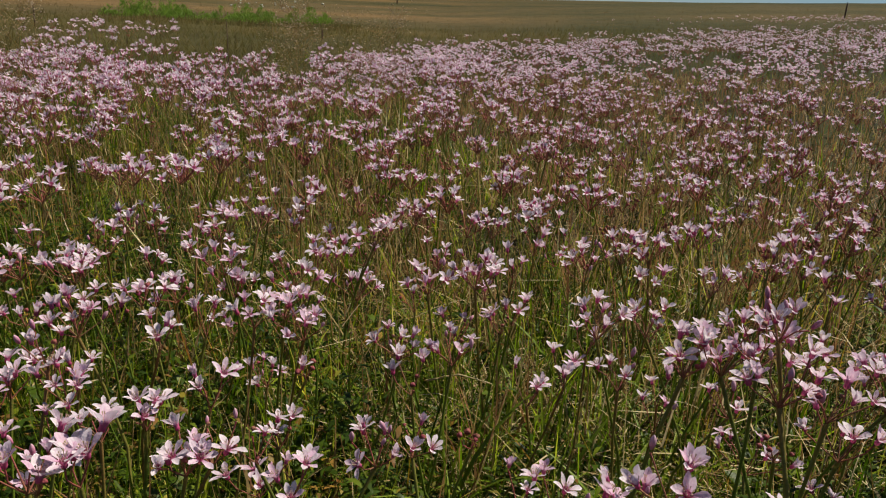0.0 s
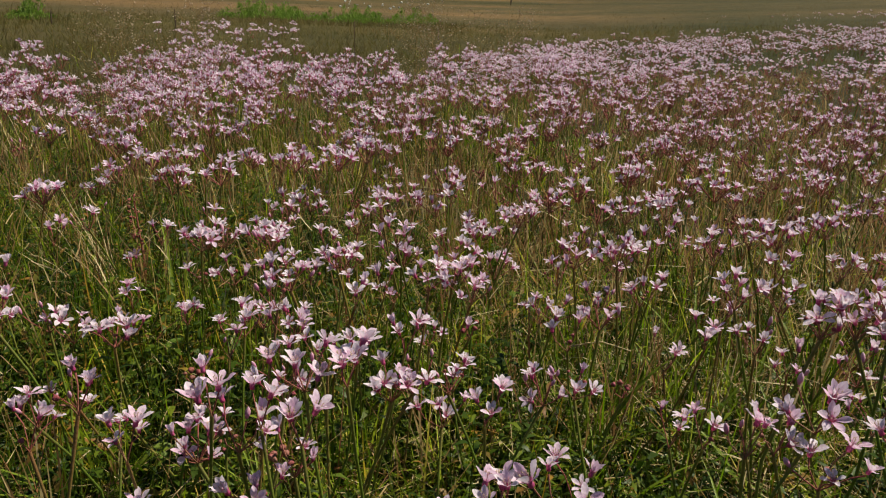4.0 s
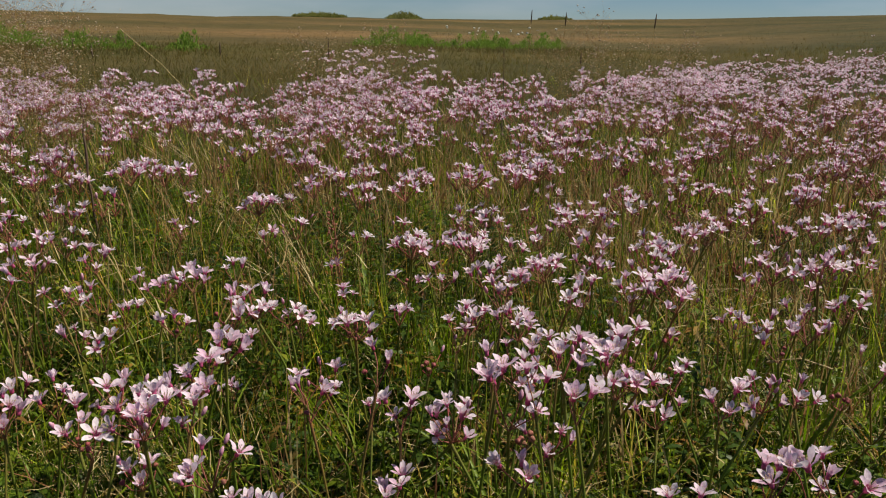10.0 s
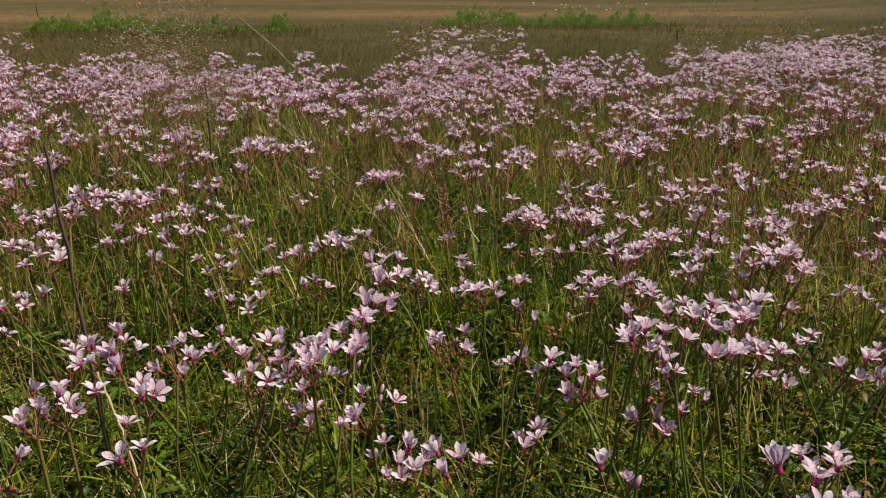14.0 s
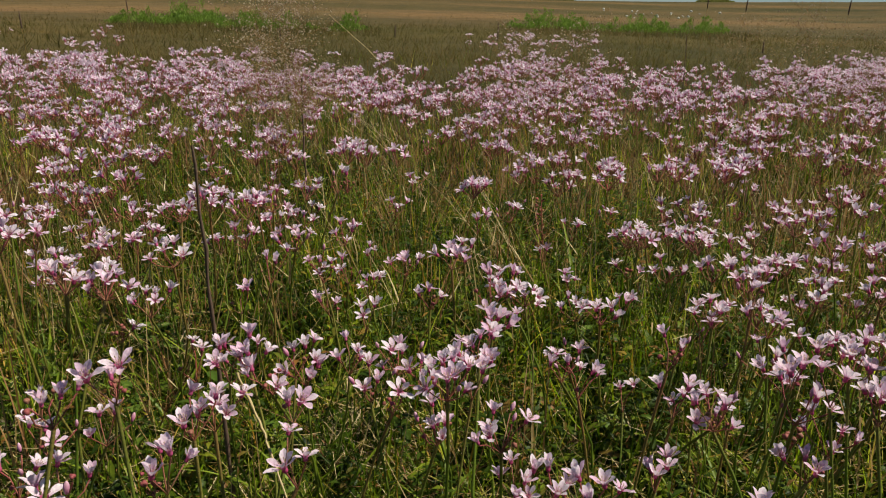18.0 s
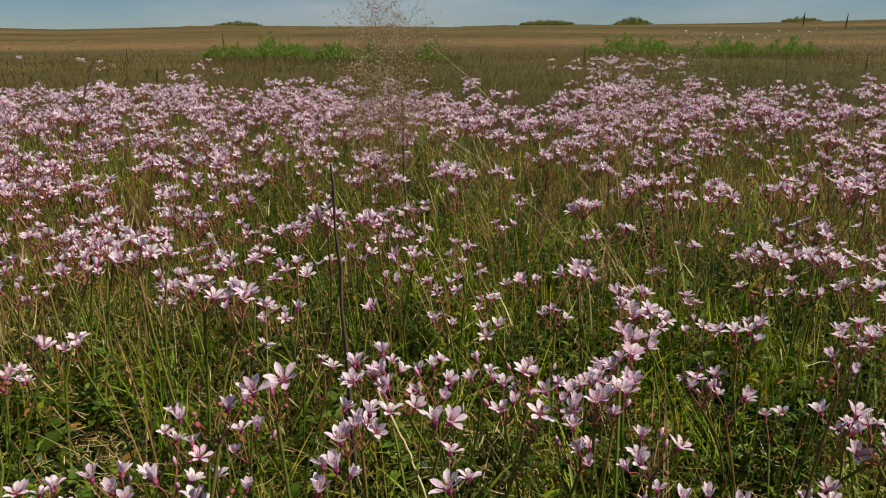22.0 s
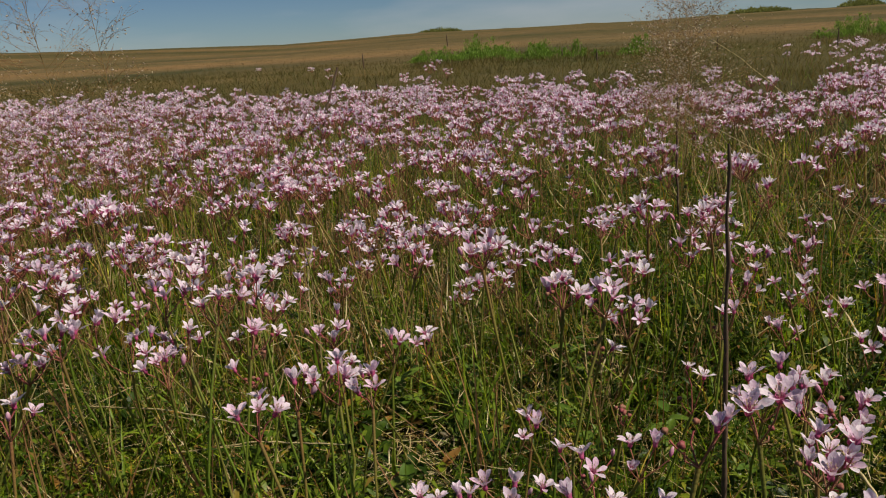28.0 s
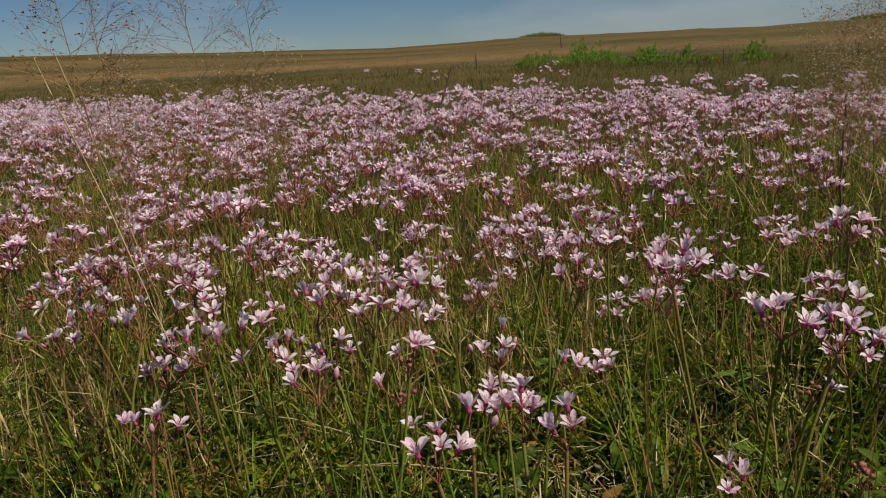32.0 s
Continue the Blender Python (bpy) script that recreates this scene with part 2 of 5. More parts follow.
M_WEED = material("weed_leaf", graded([(0, (0.07, 0.12, 0.014)), (1, (0.12, 0.19, 0.022))], [(0, (0.06, 0.12, 0.012)), (0.8, (0.15, 0.22, 0.028)), (1, (0.25, 0.24, 0.04))], 0.6, 0.42, 0.25, 140, False))


def meadow_shader(nt):
    """Rough grass, olive near the flowers and russet on the slopes."""
    v, u = along(nt)
    co, ln = nt.nodes.new("ShaderNodeTexCoord"), nt.nodes.new("ShaderNodeVectorMath")
    ln.operation = "LENGTH"
    nt.links.new(co.outputs["Object"], ln.inputs[0])
    pick = ramp(nt, island(nt), [(0, (0.088, 0.086, 0.022)), (0.6, (0.118, 0.100, 0.028)), (1, (0.160, 0.116, 0.042))])
    far = ramp(nt, island(nt), [(0, (0.100, 0.078, 0.031)), (0.5, (0.126, 0.091, 0.042)), (1, (0.155, 0.108, 0.054))])
    dist = summed(nt, summed(nt, ln.outputs["Value"], summed(nt, noise_of(nt, 0.12, 3), 16.0, "MULTIPLY")), 0.02, "MULTIPLY")
    c = mixed(nt, ramp(nt, dist, [(0.56, (0, 0, 0)), (0.9, (1, 1, 1))]), pick, far)
    c = mixed(nt, 0.5, c, ramp(nt, v, [(0, (0.85, 0.85, 0.8)), (1, (1.1, 1.05, 1.0))]), "MULTIPLY")
    patch = ramp(nt, noise_of(nt, 0.35, 4), [(0.35, (0.75, 0.85, 0.7)), (0.65, (1.15, 1.05, 1.0))])
    return leafy(nt, mixed(nt, 1.0, c, patch, "MULTIPLY"), 0.7, 0.5)


M_MEADOW = material("meadow_grass", meadow_shader)
M_BUSH = material("bush_leaf", graded([(0, (0.15, 0.23, 0.03)), (1, (0.20, 0.33, 0.045))], [(0, (0.15, 0.26, 0.03)), (1, (0.24, 0.36, 0.05))], 0.6, 0.6, 0.48))
M_SHRUB = material("ridge_shrub_leaf", graded([(0, (0.17, 0.18, 0.05)), (1, (0.23, 0.24, 0.06))], [(0, (0.17, 0.18, 0.05)), (1, (0.24, 0.25, 0.06))], 0.6, 0.6, 0.48))
M_WHITE = material("white_blossom", graded([(0, (0.7, 0.7, 0.6)), (1, (0.82, 0.80, 0.76))], [(0, (0.7, 0.68, 0.6)), (1, (0.84, 0.82, 0.8))], 0.5, 0.6, 0.3))
M_SEED = material("grass_seed", graded([(0, (0.45, 0.33, 0.22)), (1, (0.56, 0.44, 0.32))], [(0, (0.40, 0.26, 0.17)), (0.6, (0.58, 0.48, 0.36)), (1, (0.72, 0.65, 0.52))], 0.6, 0.6, 0.3))
M_STICK = material("dry_stick", graded([(0, (0.085, 0.055, 0.034)), (1, (0.11, 0.07, 0.045))], [(0, (0.08, 0.05, 0.035)), (1, (0.15, 0.10, 0.07))], 0.5, 0.8, 0.0, 90))


def ground_shader(nt):
    """Dark soil with litter close by; grassland in olive, russet and straw bands farther off."""
    co, sep = nt.nodes.new("ShaderNodeTexCoord"), nt.nodes.new("ShaderNodeSeparateXYZ")
    nt.links.new(co.outputs["Object"], sep.inputs["Vector"])
    ln = nt.nodes.new("ShaderNodeVectorMath")
    ln.operation = "LENGTH"
    nt.links.new(co.outputs["Object"], ln.inputs[0])
    wob = summed(nt, summed(nt, noise_of(nt, 0.05, 4), -0.5), 26.0, "MULTIPLY")
    dist = summed(nt, ln.outputs["Value"], wob)
    soil = ramp(nt, noise_of(nt, 28, 6), [(0.25, (0.018, 0.012, 0.007)), (0.5, (0.040, 0.028, 0.016)), (0.75, (0.11, 0.075, 0.045))])
    moss = ramp(nt, noise_of(nt, 5, 5), [(0.35, (0.022, 0.033, 0.009)), (0.65, (0.055, 0.052, 0.02))])
    near = mixed(nt, ramp(nt, noise_of(nt, 3, 4), [(0.4, (0, 0, 0)), (0.6, (1, 1, 1))]), soil, moss)
    d01 = summed(nt, dist, 1 / 220.0, "MULTIPLY")
    bands = ramp(nt, d01, [(0.0, (0.065, 0.058, 0.026)), (0.08, (0.074, 0.064, 0.024)), (0.12, (0.092, 0.074, 0.034)), (0.17, (0.138, 0.098, 0.048)), (0.27, (0.146, 0.102, 0.050)), (0.42, (0.106, 0.080, 0.035)), (0.54, (0.120, 0.087, 0.040)), (0.66, (0.104, 0.081, 0.032)), (1.0, (0.078, 0.071, 0.030))])
    fine = ramp(nt, noise_of(nt, 1.1, 8, (1, 1, 1)), [(0.25, (0.6, 0.63, 0.55)), (0.5, (0.92, 0.92, 0.92)), (0.8, (1.25, 1.18, 1.08))])
    broad = ramp(nt, noise_of(nt, 0.09, 4), [(0.35, (0.72, 0.80, 0.68)), (0.65, (1.12, 1.02, 0.95))])
    comb, strip = nt.nodes.new("ShaderNodeCombineXYZ"), nt.nodes.new("ShaderNodeTexNoise")
    nt.links.new(summed(nt, ln.outputs["Value"], 0.11, "MULTIPLY"), comb.inputs[0])
    nt.links.new(summed(nt, sep.outputs["X"], 0.012, "MULTIPLY"), comb.inputs[1])
    nt.links.new(summed(nt, sep.outputs["Y"], 0.012, "MULTIPLY"), comb.inputs[2])
    nt.links.new(comb.outputs[0], strip.inputs["Vector"])
    strip.inputs["Scale"].default_value, strip.inputs["Detail"].default_value = 0.75, 4.0
    streak = ramp(nt, strip.outputs["Fac"], [(0.34, (0.62, 0.70, 0.58)), (0.46, (0.86, 0.89, 0.83)), (0.54, (1.04, 1.0, 0.97)), (0.66, (1.26, 1.16, 1.08))])
    far = mixed(nt, 1.0, mixed(nt, 1.0, mixed(nt, 1.0, bands, fine, "MULTIPLY"), broad, "MULTIPLY"), streak, "MULTIPLY")
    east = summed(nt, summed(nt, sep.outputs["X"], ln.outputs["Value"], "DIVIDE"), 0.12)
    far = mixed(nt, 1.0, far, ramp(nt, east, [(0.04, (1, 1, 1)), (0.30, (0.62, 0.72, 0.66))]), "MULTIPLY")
    c = mixed(nt, ramp(nt, summed(nt, ln.outputs["Value"], 0.1, "MULTIPLY"), [(0.45, (0, 0, 0)), (0.9, (1, 1, 1))]), near, far)
    return solid(nt, c, 0.95, noise_of(nt, 35, 6), 0.02, 0.1)


M_GROUND = material("ground", ground_shader)

# ---- mesh helpers ----
rng = np.random.default_rng(7)


def mesh_of(name, v, q, uv, mats, mat=None):
    me = bpy.data.meshes.new(name)
    v, q = np.asarray(v, np.float32), np.asarray(q, np.int32)
    me.vertices.add(len(v))
    me.vertices.foreach_set("co", v.ravel())
    me.loops.add(q.size)
    me.loops.foreach_set("vertex_index", q.ravel())
    me.polygons.add(len(q))
    me.polygons.foreach_set("loop_start", np.arange(0, q.size, q.shape[1], dtype=np.int32))
    lay = me.uv_layers.new(name="UVMap")
    lay.data.foreach_set("uv", np.asarray(uv, np.float32)[q.ravel()].ravel())
    for m in mats:
        me.materials.append(m)
    if mat is not None and len(mats) > 1:
        me.polygons.foreach_set("material_index", np.asarray(mat, np.int32))
    me.polygons.foreach_set("use_smooth", np.ones(len(q), dtype=bool))
    me.update(calc_edges=True)
    me.validate()
    return me


def joined(parts):
    """Several (v, q, uv, mat) as one."""
    at, V, Q, U, M = 0, [], [], [], []
    for v, q, uv, m in parts:
        V.append(v), Q.append(np.asarray(q) + at), U.append(uv), M.append(m)
        at += len(v)
    return np.concatenate(V), np.concatenate(Q), np.concatenate(U), np.concatenate(M)


def stamp(tpl, rot, loc):
    """Copies of a template under k turns (k,3,3) and places (k,3)."""
    v, q, uv, m = tpl
    k, n = len(loc), len(v)
    V = (np.einsum("kij,nj->kni", rot, v) + loc[:, None, :]).reshape(-1, 3)
    Q = (np.asarray(q)[None] + (np.arange(k) * n)[:, None, None]).reshape(-1, 4)
    return V, Q, np.tile(uv, (k, 1)), np.tile(m, k)


def grid(nu, nv):
    """Quads and uv of a strip nu wide and nv long."""
    q = [(j * (nu + 1) + i, j * (nu + 1) + i + 1, (j + 1) * (nu + 1) + i + 1, (j + 1) * (nu + 1) + i) for j in range(nv) for i in range(nu)]
    uv = [(i / nu, j / nv) for j in range(nv + 1) for i in range(nu + 1)]
    return np.array(q), np.array(uv, float)


def tube(points, radii, sides=5, mat=0):
    """A round stalk along points."""
    P = np.asarray(points, float)
    T = np.gradient(P, axis=0)
    T /= np.linalg.norm(T, axis=1)[:, None] + 1e-9
    a = np.cross(T, np.where(np.abs(T[:, :1]) < 0.9, [[1.0, 0, 0]], [[0, 1.0, 0]]))
    a /= np.linalg.norm(a, axis=1)[:, None] + 1e-9
    b = np.cross(T, a)
    ang = np.linspace(0, 2 * np.pi, sides, endpoint=False)
    ring = np.cos(ang)[None, :, None] * a[:, None] + np.sin(ang)[None, :, None] * b[:, None]
    v = (P[:, None] + ring * np.asarray(radii, float)[:, None, None]).reshape(-1, 3)
    q = [(j * sides + i, j * sides + (i + 1) % sides, (j + 1) * sides + (i + 1) % sides, (j + 1) * sides + i) for j in range(len(P) - 1) for i in range(sides)]
    uv = np.array([(i / sides, j / (len(P) - 1)) for j in range(len(P)) for i in range(sides)])
    return v, np.array(q), uv, np.full(len(q), mat)


def spun(profile, sides=7, mat=0):
    """A round body from (radius, height) pairs."""
    P = np.asarray(profile, float)
    ang = np.linspace(0, 2 * np.pi, sides, endpoint=False)
    v = np.stack([P[:, None, 0] * np.cos(ang), P[:, None, 0] * np.sin(ang), np.repeat(P[:, 1:], sides, 1)], -1).reshape(-1, 3)
    q = [(j * sides + i, j * sides + (i + 1) % sides, (j + 1) * sides + (i + 1) % sides, (j + 1) * sides + i) for j in range(len(P) - 1) for i in range(sides)]
    uv = np.array([(i / sides, j / (len(P) - 1)) for j in range(len(P)) for i in range(sides)])
    return v, np.array(q), uv, np.full(len(q), mat)


def turned(axis, spin):
    """Turns (k,3,3) that take z to the unit axes (k,3), after a spin about z."""
    z = axis / np.linalg.norm(axis, axis=1)[:, None]
    x = np.cross(np.where(np.abs(z[:, 1:2]) < 0.9, [[0, 1.0, 0]], [[1.0, 0, 0]]), z)
    x /= np.linalg.norm(x, axis=1)[:, None]
    y = np.cross(z, x)
    c, s = np.cos(spin)[:, None], np.sin(spin)[:, None]
    return np.stack([c * x + s * y, c * y - s * x, z], -1)


def link(name, me, parent=None, m=None, label=""):
    ob = new(name, me)
    if parent is not None:
        ob.parent = parent
    if m is not None:
        ob.matrix_basis = m
    return tagged(ob, label)


def stuff(name, parts, mats, label, category):
    v, q, uv, m = joined(parts)
    return tagged(new(name, mesh_of(name, v, q, uv, mats, m)), label, category, kind="stuff")


# ---- terrain ----
RIDGE_AZ = [-180, -60, -30, -17, -8, -1, 8, 13, 20, 27, 32, 37, 42, 48, 53, 58, 66, 70, 76, 84, 100, 130, 180]
RIDGE_EL = [0.6, 1.5, 1.6, 1.10, 0.82, 0.56, 0.37, 0.32, 0.31, 0.32, 0.23, 0.29, 0.30, 0.37, 0.22, 0.12, 0.33, 0.42, 0.68, 0.9, 0.9, 0.6, 0.6]


def smooth(a, b, x):
    t = np.clip((x - a) / (b - a), 0, 1)
    return t * t * (3 - 2 * t)


def terrain(x, y):
    x, y = np.asarray(x, float), np.asarray(y, float)
    r, az = np.hypot(x, y), np.degrees(np.arctan2(-x, y))
    top = 0.65 + 170 * np.tan(np.radians(np.interp(az, RIDGE_AZ, RIDGE_EL)))
    z = 0.012 * np.sin(x * 3.1 + 1) * np.cos(y * 2.7) + 0.02 * np.sin(x * 0.9 - 0.4) * np.sin(y * 1.1 + 0.7)
    z = z + top * smooth(22, 170, r) + 0.25 * np.sin(r * 0.055 + az * 0.11) * smooth(45, 80, r) * smooth(165, 120, r)
    z = z + 0.10 * np.sin(az * 0.9 + 0.6) * smooth(150, 168, r) + 0.07 * np.sin(az * 2.3) * smooth(150, 168, r)
    z = z + 2.0 * np.tanh(0.03 * np.maximum(x - 0.4, 0)) * smooth(0.5, 6, y) * smooth(120, 40, r)
    return z - 12 * smooth(175, 900, r)


def build_ground():
    rr = np.concatenate([[0.00001], np.geomspace(0.12, 2.0, 40), np.geomspace(2.1, 60, 90), np.linspace(62, 180, 70), np.geomspace(190, 4500, 24)])
    aa = np.linspace(0, 2 * np.pi, 361)[:-1]
    X, Y = 0.06 - np.outer(rr, np.sin(aa)), np.outer(rr, np.cos(aa)) - 0.06
    v = np.stack([X, Y, terrain(X, Y)], -1).reshape(-1, 3)
    n = len(aa)
    j, i = np.meshgrid(np.arange(len(rr) - 1), np.arange(n), indexing="ij")
    q = np.stack([j * n + i, j * n + (i + 1) % n, (j + 1) * n + (i + 1) % n, (j + 1) * n + i], -1).reshape(-1, 4)
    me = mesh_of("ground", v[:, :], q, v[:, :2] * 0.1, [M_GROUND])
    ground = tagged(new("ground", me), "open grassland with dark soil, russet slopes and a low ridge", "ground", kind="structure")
    return ground


build_ground()

# ---- where the flowers grow ----
EDGE = [(-9.5, 0.8), (-7.4, 1.6), (-7.0, 2.2), (-5.6, 2.3), (-5.5, 2.8), (-4.7, 2.6), (-5.5, 3.8), (-4.4, 3.2), (-3.8, 2.8), (-4.4, 3.9), (-3.3, 3.5), (-3.8, 4.2),
        (-3.0, 4.2), (-2.15, 2.8), (-2.2, 3.6), (-2.3, 4.6), (-1.7, 5.1), (-1.2, 4.4), (-0.9, 4.7), (-0.6, 6.0), (-0.3, 6.9), (0.3, 9.2), (1.8, 10.5), (5, 12.5), (9, 13.5),
        (9, 4), (3, -0.4), (0.2, -0.8), (-2.2, -1.3), (-9.5, -2.2)]
EDGE = [(-0.35 + (x + 0.35) * 0.94, -0.35 + (y + 0.35) * 0.94) for x, y in EDGE]
# bare or grassy gaps: x, y, radius along x, radius along y, share of plants left
GAPS_AHEAD = [(-1.60, 1.10, 0.32, 0.17, 0.22), (-1.85, 1.22, 0.30, 0.18, 0.35), (-1.32, 1.02, 0.28, 0.17, 0.2), (-1.22, 0.80, 0.15, 0.08, 0.4), (-1.8, 1.6, 0.45, 0.28, 0.58), (-2.2, 1.72, 0.3, 0.22, 0.6), (-1.3, 1.38, 0.34, 0.32, 0.28), (-1.1, 1.62, 0.4, 0.22, 0.55), (-0.88, 1.38, 0.3, 0.3, 0.36)]
GAPS_NEAR = [(-0.8, 1.05, 0.27, 0.22, 0.21), (-1.0, 0.9, 0.2, 0.22, 0.20), (-0.5, 0.84, 0.15, 0.16, 0.26), (-1.4, 0.3, 0.14, 0.14, 0.25), (-1.22, 0.05, 0.13, 0.1, 0.20),
        (-2.65, 0.33, 0.5, 0.14, 0.25), (-0.94, 1.86, 0.3, 0.25, 0.8), (-0.6, 1.66, 0.25, 0.2, 0.7), (-0.1, 1.02, 0.16, 0.14, 0.3), (0.14, 1.0, 0.15, 0.13, 0.3),
        (0.0, 0.83, 0.1, 0.1, 0.26), (-1.9, -0.4, 0.5, 0.25, 0.3), (-0.6, 3.6, 0.6, 0.3, 0.5), (-2.0, 1.9, 0.5, 0.25, 0.75)]
GAPS = GAPS_AHEAD + GAPS_NEAR


def inside(px, py, poly):
    hit = np.zeros(len(px), bool)
    for (ax, ay), (bx, by) in zip(poly, poly[1:] + poly[:1]):
        cross = ((ay > py) != (by > py)) & (px < (bx - ax) * (py - ay) / (by - ay + 1e-12) + ax)
        hit ^= cross
    return hit


def waves(x, y, s):
    """A smooth uneven field, about 0 to 1."""
    w = np.sin(x * 2.3 * s + 1.3 * np.sin(y * 1.7 * s)) + np.sin(y * 2.9 * s + 1.1 * np.sin(x * 2.1 * s + 0.7)) + 0.7 * np.sin((x + y) * 5.1 * s) * np.sin((x - y) * 4.3 * s)
    return np.clip(0.5 + 0.25 * w, 0, 1)


def bloom(x, y):
    d = inside(x, y, EDGE) * (0.30 + 0.70 * waves(x, y, 1.0)) * (1 - 0.22 * smooth(-0.4, 1.2, x) * smooth(1.2, 2.2, y))
    for gx, gy, rx, ry, left in GAPS:
        inn = 1 - smooth(0.6, 1.25, np.hypot((x - gx) / rx, (y - gy) / ry))
        d = d * (1 - inn * (1 - left))
    far = np.exp(-(((x + 3.2) / 0.72) ** 2 + ((y - 7.7) / 0.40) ** 2) ** 2) * 0.40
    far2 = np.exp(-(((x + 9.0) / 0.9) ** 2 + ((y - 5.2) / 0.3) ** 2) ** 2) * 0.05
    return np.maximum(d, np.maximum(far, far2))


# ---- flower shapes ----


def smoothed(t):
    t = min(1.0, max(0.0, t))
    return t * t * (3 - 2 * t)


def petal_shape(length, width, opening, curl, nu, nv, mat=0, skew=0.0, wave=0.0):
    """One petal that rises from the throat; opening and curl in degrees."""
    q, uv = grid(nu, nv)
    v, r, z = [], 0.0022, 0.0
    for j in range(nv + 1):
        s = j / nv
        w = width * (0.26 + 0.74 * smoothed(s / 0.62)) * (1.0 if s < 0.68 else max(0.16, 1 - ((s - 0.68) / 0.32) ** 2.2))
        if nv == 1:
            w = width * (0.22 + 0.62 * s)
        a = radians(opening + curl * s)
        if j:
            r, z = r + length / nv * math.sin(a), z + length / nv * math.cos(a)
        for i in range(nu + 1):
            u = i / nu - 0.5
            dip = (abs(u) * 2) ** 2 * w * 0.22
            dip += wave * math.sin(8.0 * s + 3.0 * u)
            v.append((r - dip * math.cos(a), u * w + skew * s * s, z + dip * math.sin(a)))
    return np.array(v), q, uv, np.full(len(q), mat)


def flower_parts(opening, curl, nu, nv, seed, length=0.0147, width=0.0067):
    g, parts = random.Random(seed), []
    for k in range(6):
        a = radians(60 * k + g.uniform(-9, 9))
        p = petal_shape(length * g.uniform(0.88, 1.08), width * g.uniform(0.85, 1.12), opening + g.uniform(-15, 15) + (5 if k % 2 else -5), curl + g.uniform(-24, 24), nu, nv, 0, g.uniform(-0.0028, 0.0028), g.uniform(0.0002, 0.0007) if nv > 3 else 0.0)
        c, s = math.cos(a), math.sin(a)
        parts.append((p[0] @ np.array([[c, s, 0], [-s, c, 0], [0, 0, 1]]), *p[1:]))
    return parts


THROAT = spun([(0.0006, -0.0052), (0.0021, -0.0045), (0.0027, -0.0025), (0.0023, -0.0008), (0.0029, 0.0010), (0.0034, 0.0024)], 7, 1)
STAMENS = joined([tube([(0.0012 * math.cos(a), 0.0012 * math.sin(a), 0.001), (0.0028 * math.cos(a), 0.0028 * math.sin(a), 0.0065), (0.0034 * math.cos(a), 0.0034 * math.sin(a), 0.0085)], [0.0003, 0.00025, 0.0007], 4, 2)
                  for a in (0.3, 1.35, 2.4, 3.44, 4.5, 5.5)])
OPENINGS = [(34, 12), (42, 14), (24, 6), (52, 12), (62, 4), (30, 30), (38, -4), (18, 10), (48, 22)]
BUD = spun([(0.0006, -0.004), (0.0016, -0.003), (0.0028, 0.0), (0.0036, 0.004), (0.0033, 0.008), (0.0020, 0.0115), (0.0004, 0.0135)], 7, 2)
CAPSULE = joined([spun([(0.0006, -0.002), (0.003, 0.0), (0.0046, 0.003), (0.0040, 0.0062), (0.0015, 0.0078), (0.0003, 0.0085)], 6, 3)]
                 + [(v + np.array([0.0024 * math.cos(a), 0.0024 * math.sin(a), 0.0006]), q, uv, m) for a in (0.5, 2.6, 4.7)
                    for v, q, uv, m in [spun([(0.0005, 0.0), (0.0026, 0.001), (0.0033, 0.0034), (0.0022, 0.006), (0.0004, 0.0066)], 6, 3)]])
FIELD_MATS = [M_PETAL_FIELD, M_THROAT_FIELD, M_BUD_FIELD, M_CAPSULE_FIELD, M_PEDICEL_FIELD, M_STEM_FIELD]


def umbel(g, n, spread=1.0, gone=0.0):
    """Pedicel vectors of a head of n, with the kind that each carries: f, b or c."""
    out = []
    wide = 20 + 32 * min(1.0, n / 7)
    for k in range(n):
        polar = radians(min(80, (6 + wide * math.sqrt((k + 0.5) / n)) * g.uniform(0.75, 1.18)))
        az = k * 2.399963 + g.uniform(-0.35, 0.35)
        ln = g.uniform(0.026, 0.046) * spread * (1.0 if g.random() > 0.15 else 0.7)
        roll = g.random()
        kind = "c" if g.random() < gone else "f" if roll < 0.64 or (k < 2 and n < 5) else ("b" if roll < 0.78 else "c")
        if kind == "c":
            ln *= g.uniform(0.25, 0.55) if gone > 0.5 else g.uniform(0.4, 0.8)
        out.append((Vector((math.sin(polar) * math.cos(az), math.sin(polar) * math.sin(az), math.cos(polar))), ln, kind))
    return out


# shared meshes of the plants that stand as things of their own
ME_FLOWER = [mesh_of("flower", *joined(flower_parts(o, c, 2, 5, k) + [THROAT, STAMENS])[:3], [M_PETAL, M_THROAT, M_ANTHER], joined(flower_parts(o, c, 2, 5, k) + [THROAT, STAMENS])[3]) for k, (o, c) in enumerate(OPENINGS)]
ME_THROAT = mesh_of("flower", *joined([THROAT, STAMENS])[:3], [M_PETAL, M_THROAT, M_ANTHER], joined([THROAT, STAMENS])[3])
ME_PETAL = [[mesh_of("petal", *petal_shape(0.0154, 0.0071, o - 2, c, 2, 6, 0, k, w)[:3], [M_PETAL]) for k, w in ((0.0, 0.0003), (0.0024, 0.0006), (-0.0022, 0.0005))] for o, c in OPENINGS]
ME_BUD = mesh_of("bud", *BUD[:3], [M_BUD])
ME_CAPSULE = mesh_of("seed_capsule", *CAPSULE[:3], [M_CAPSULE])
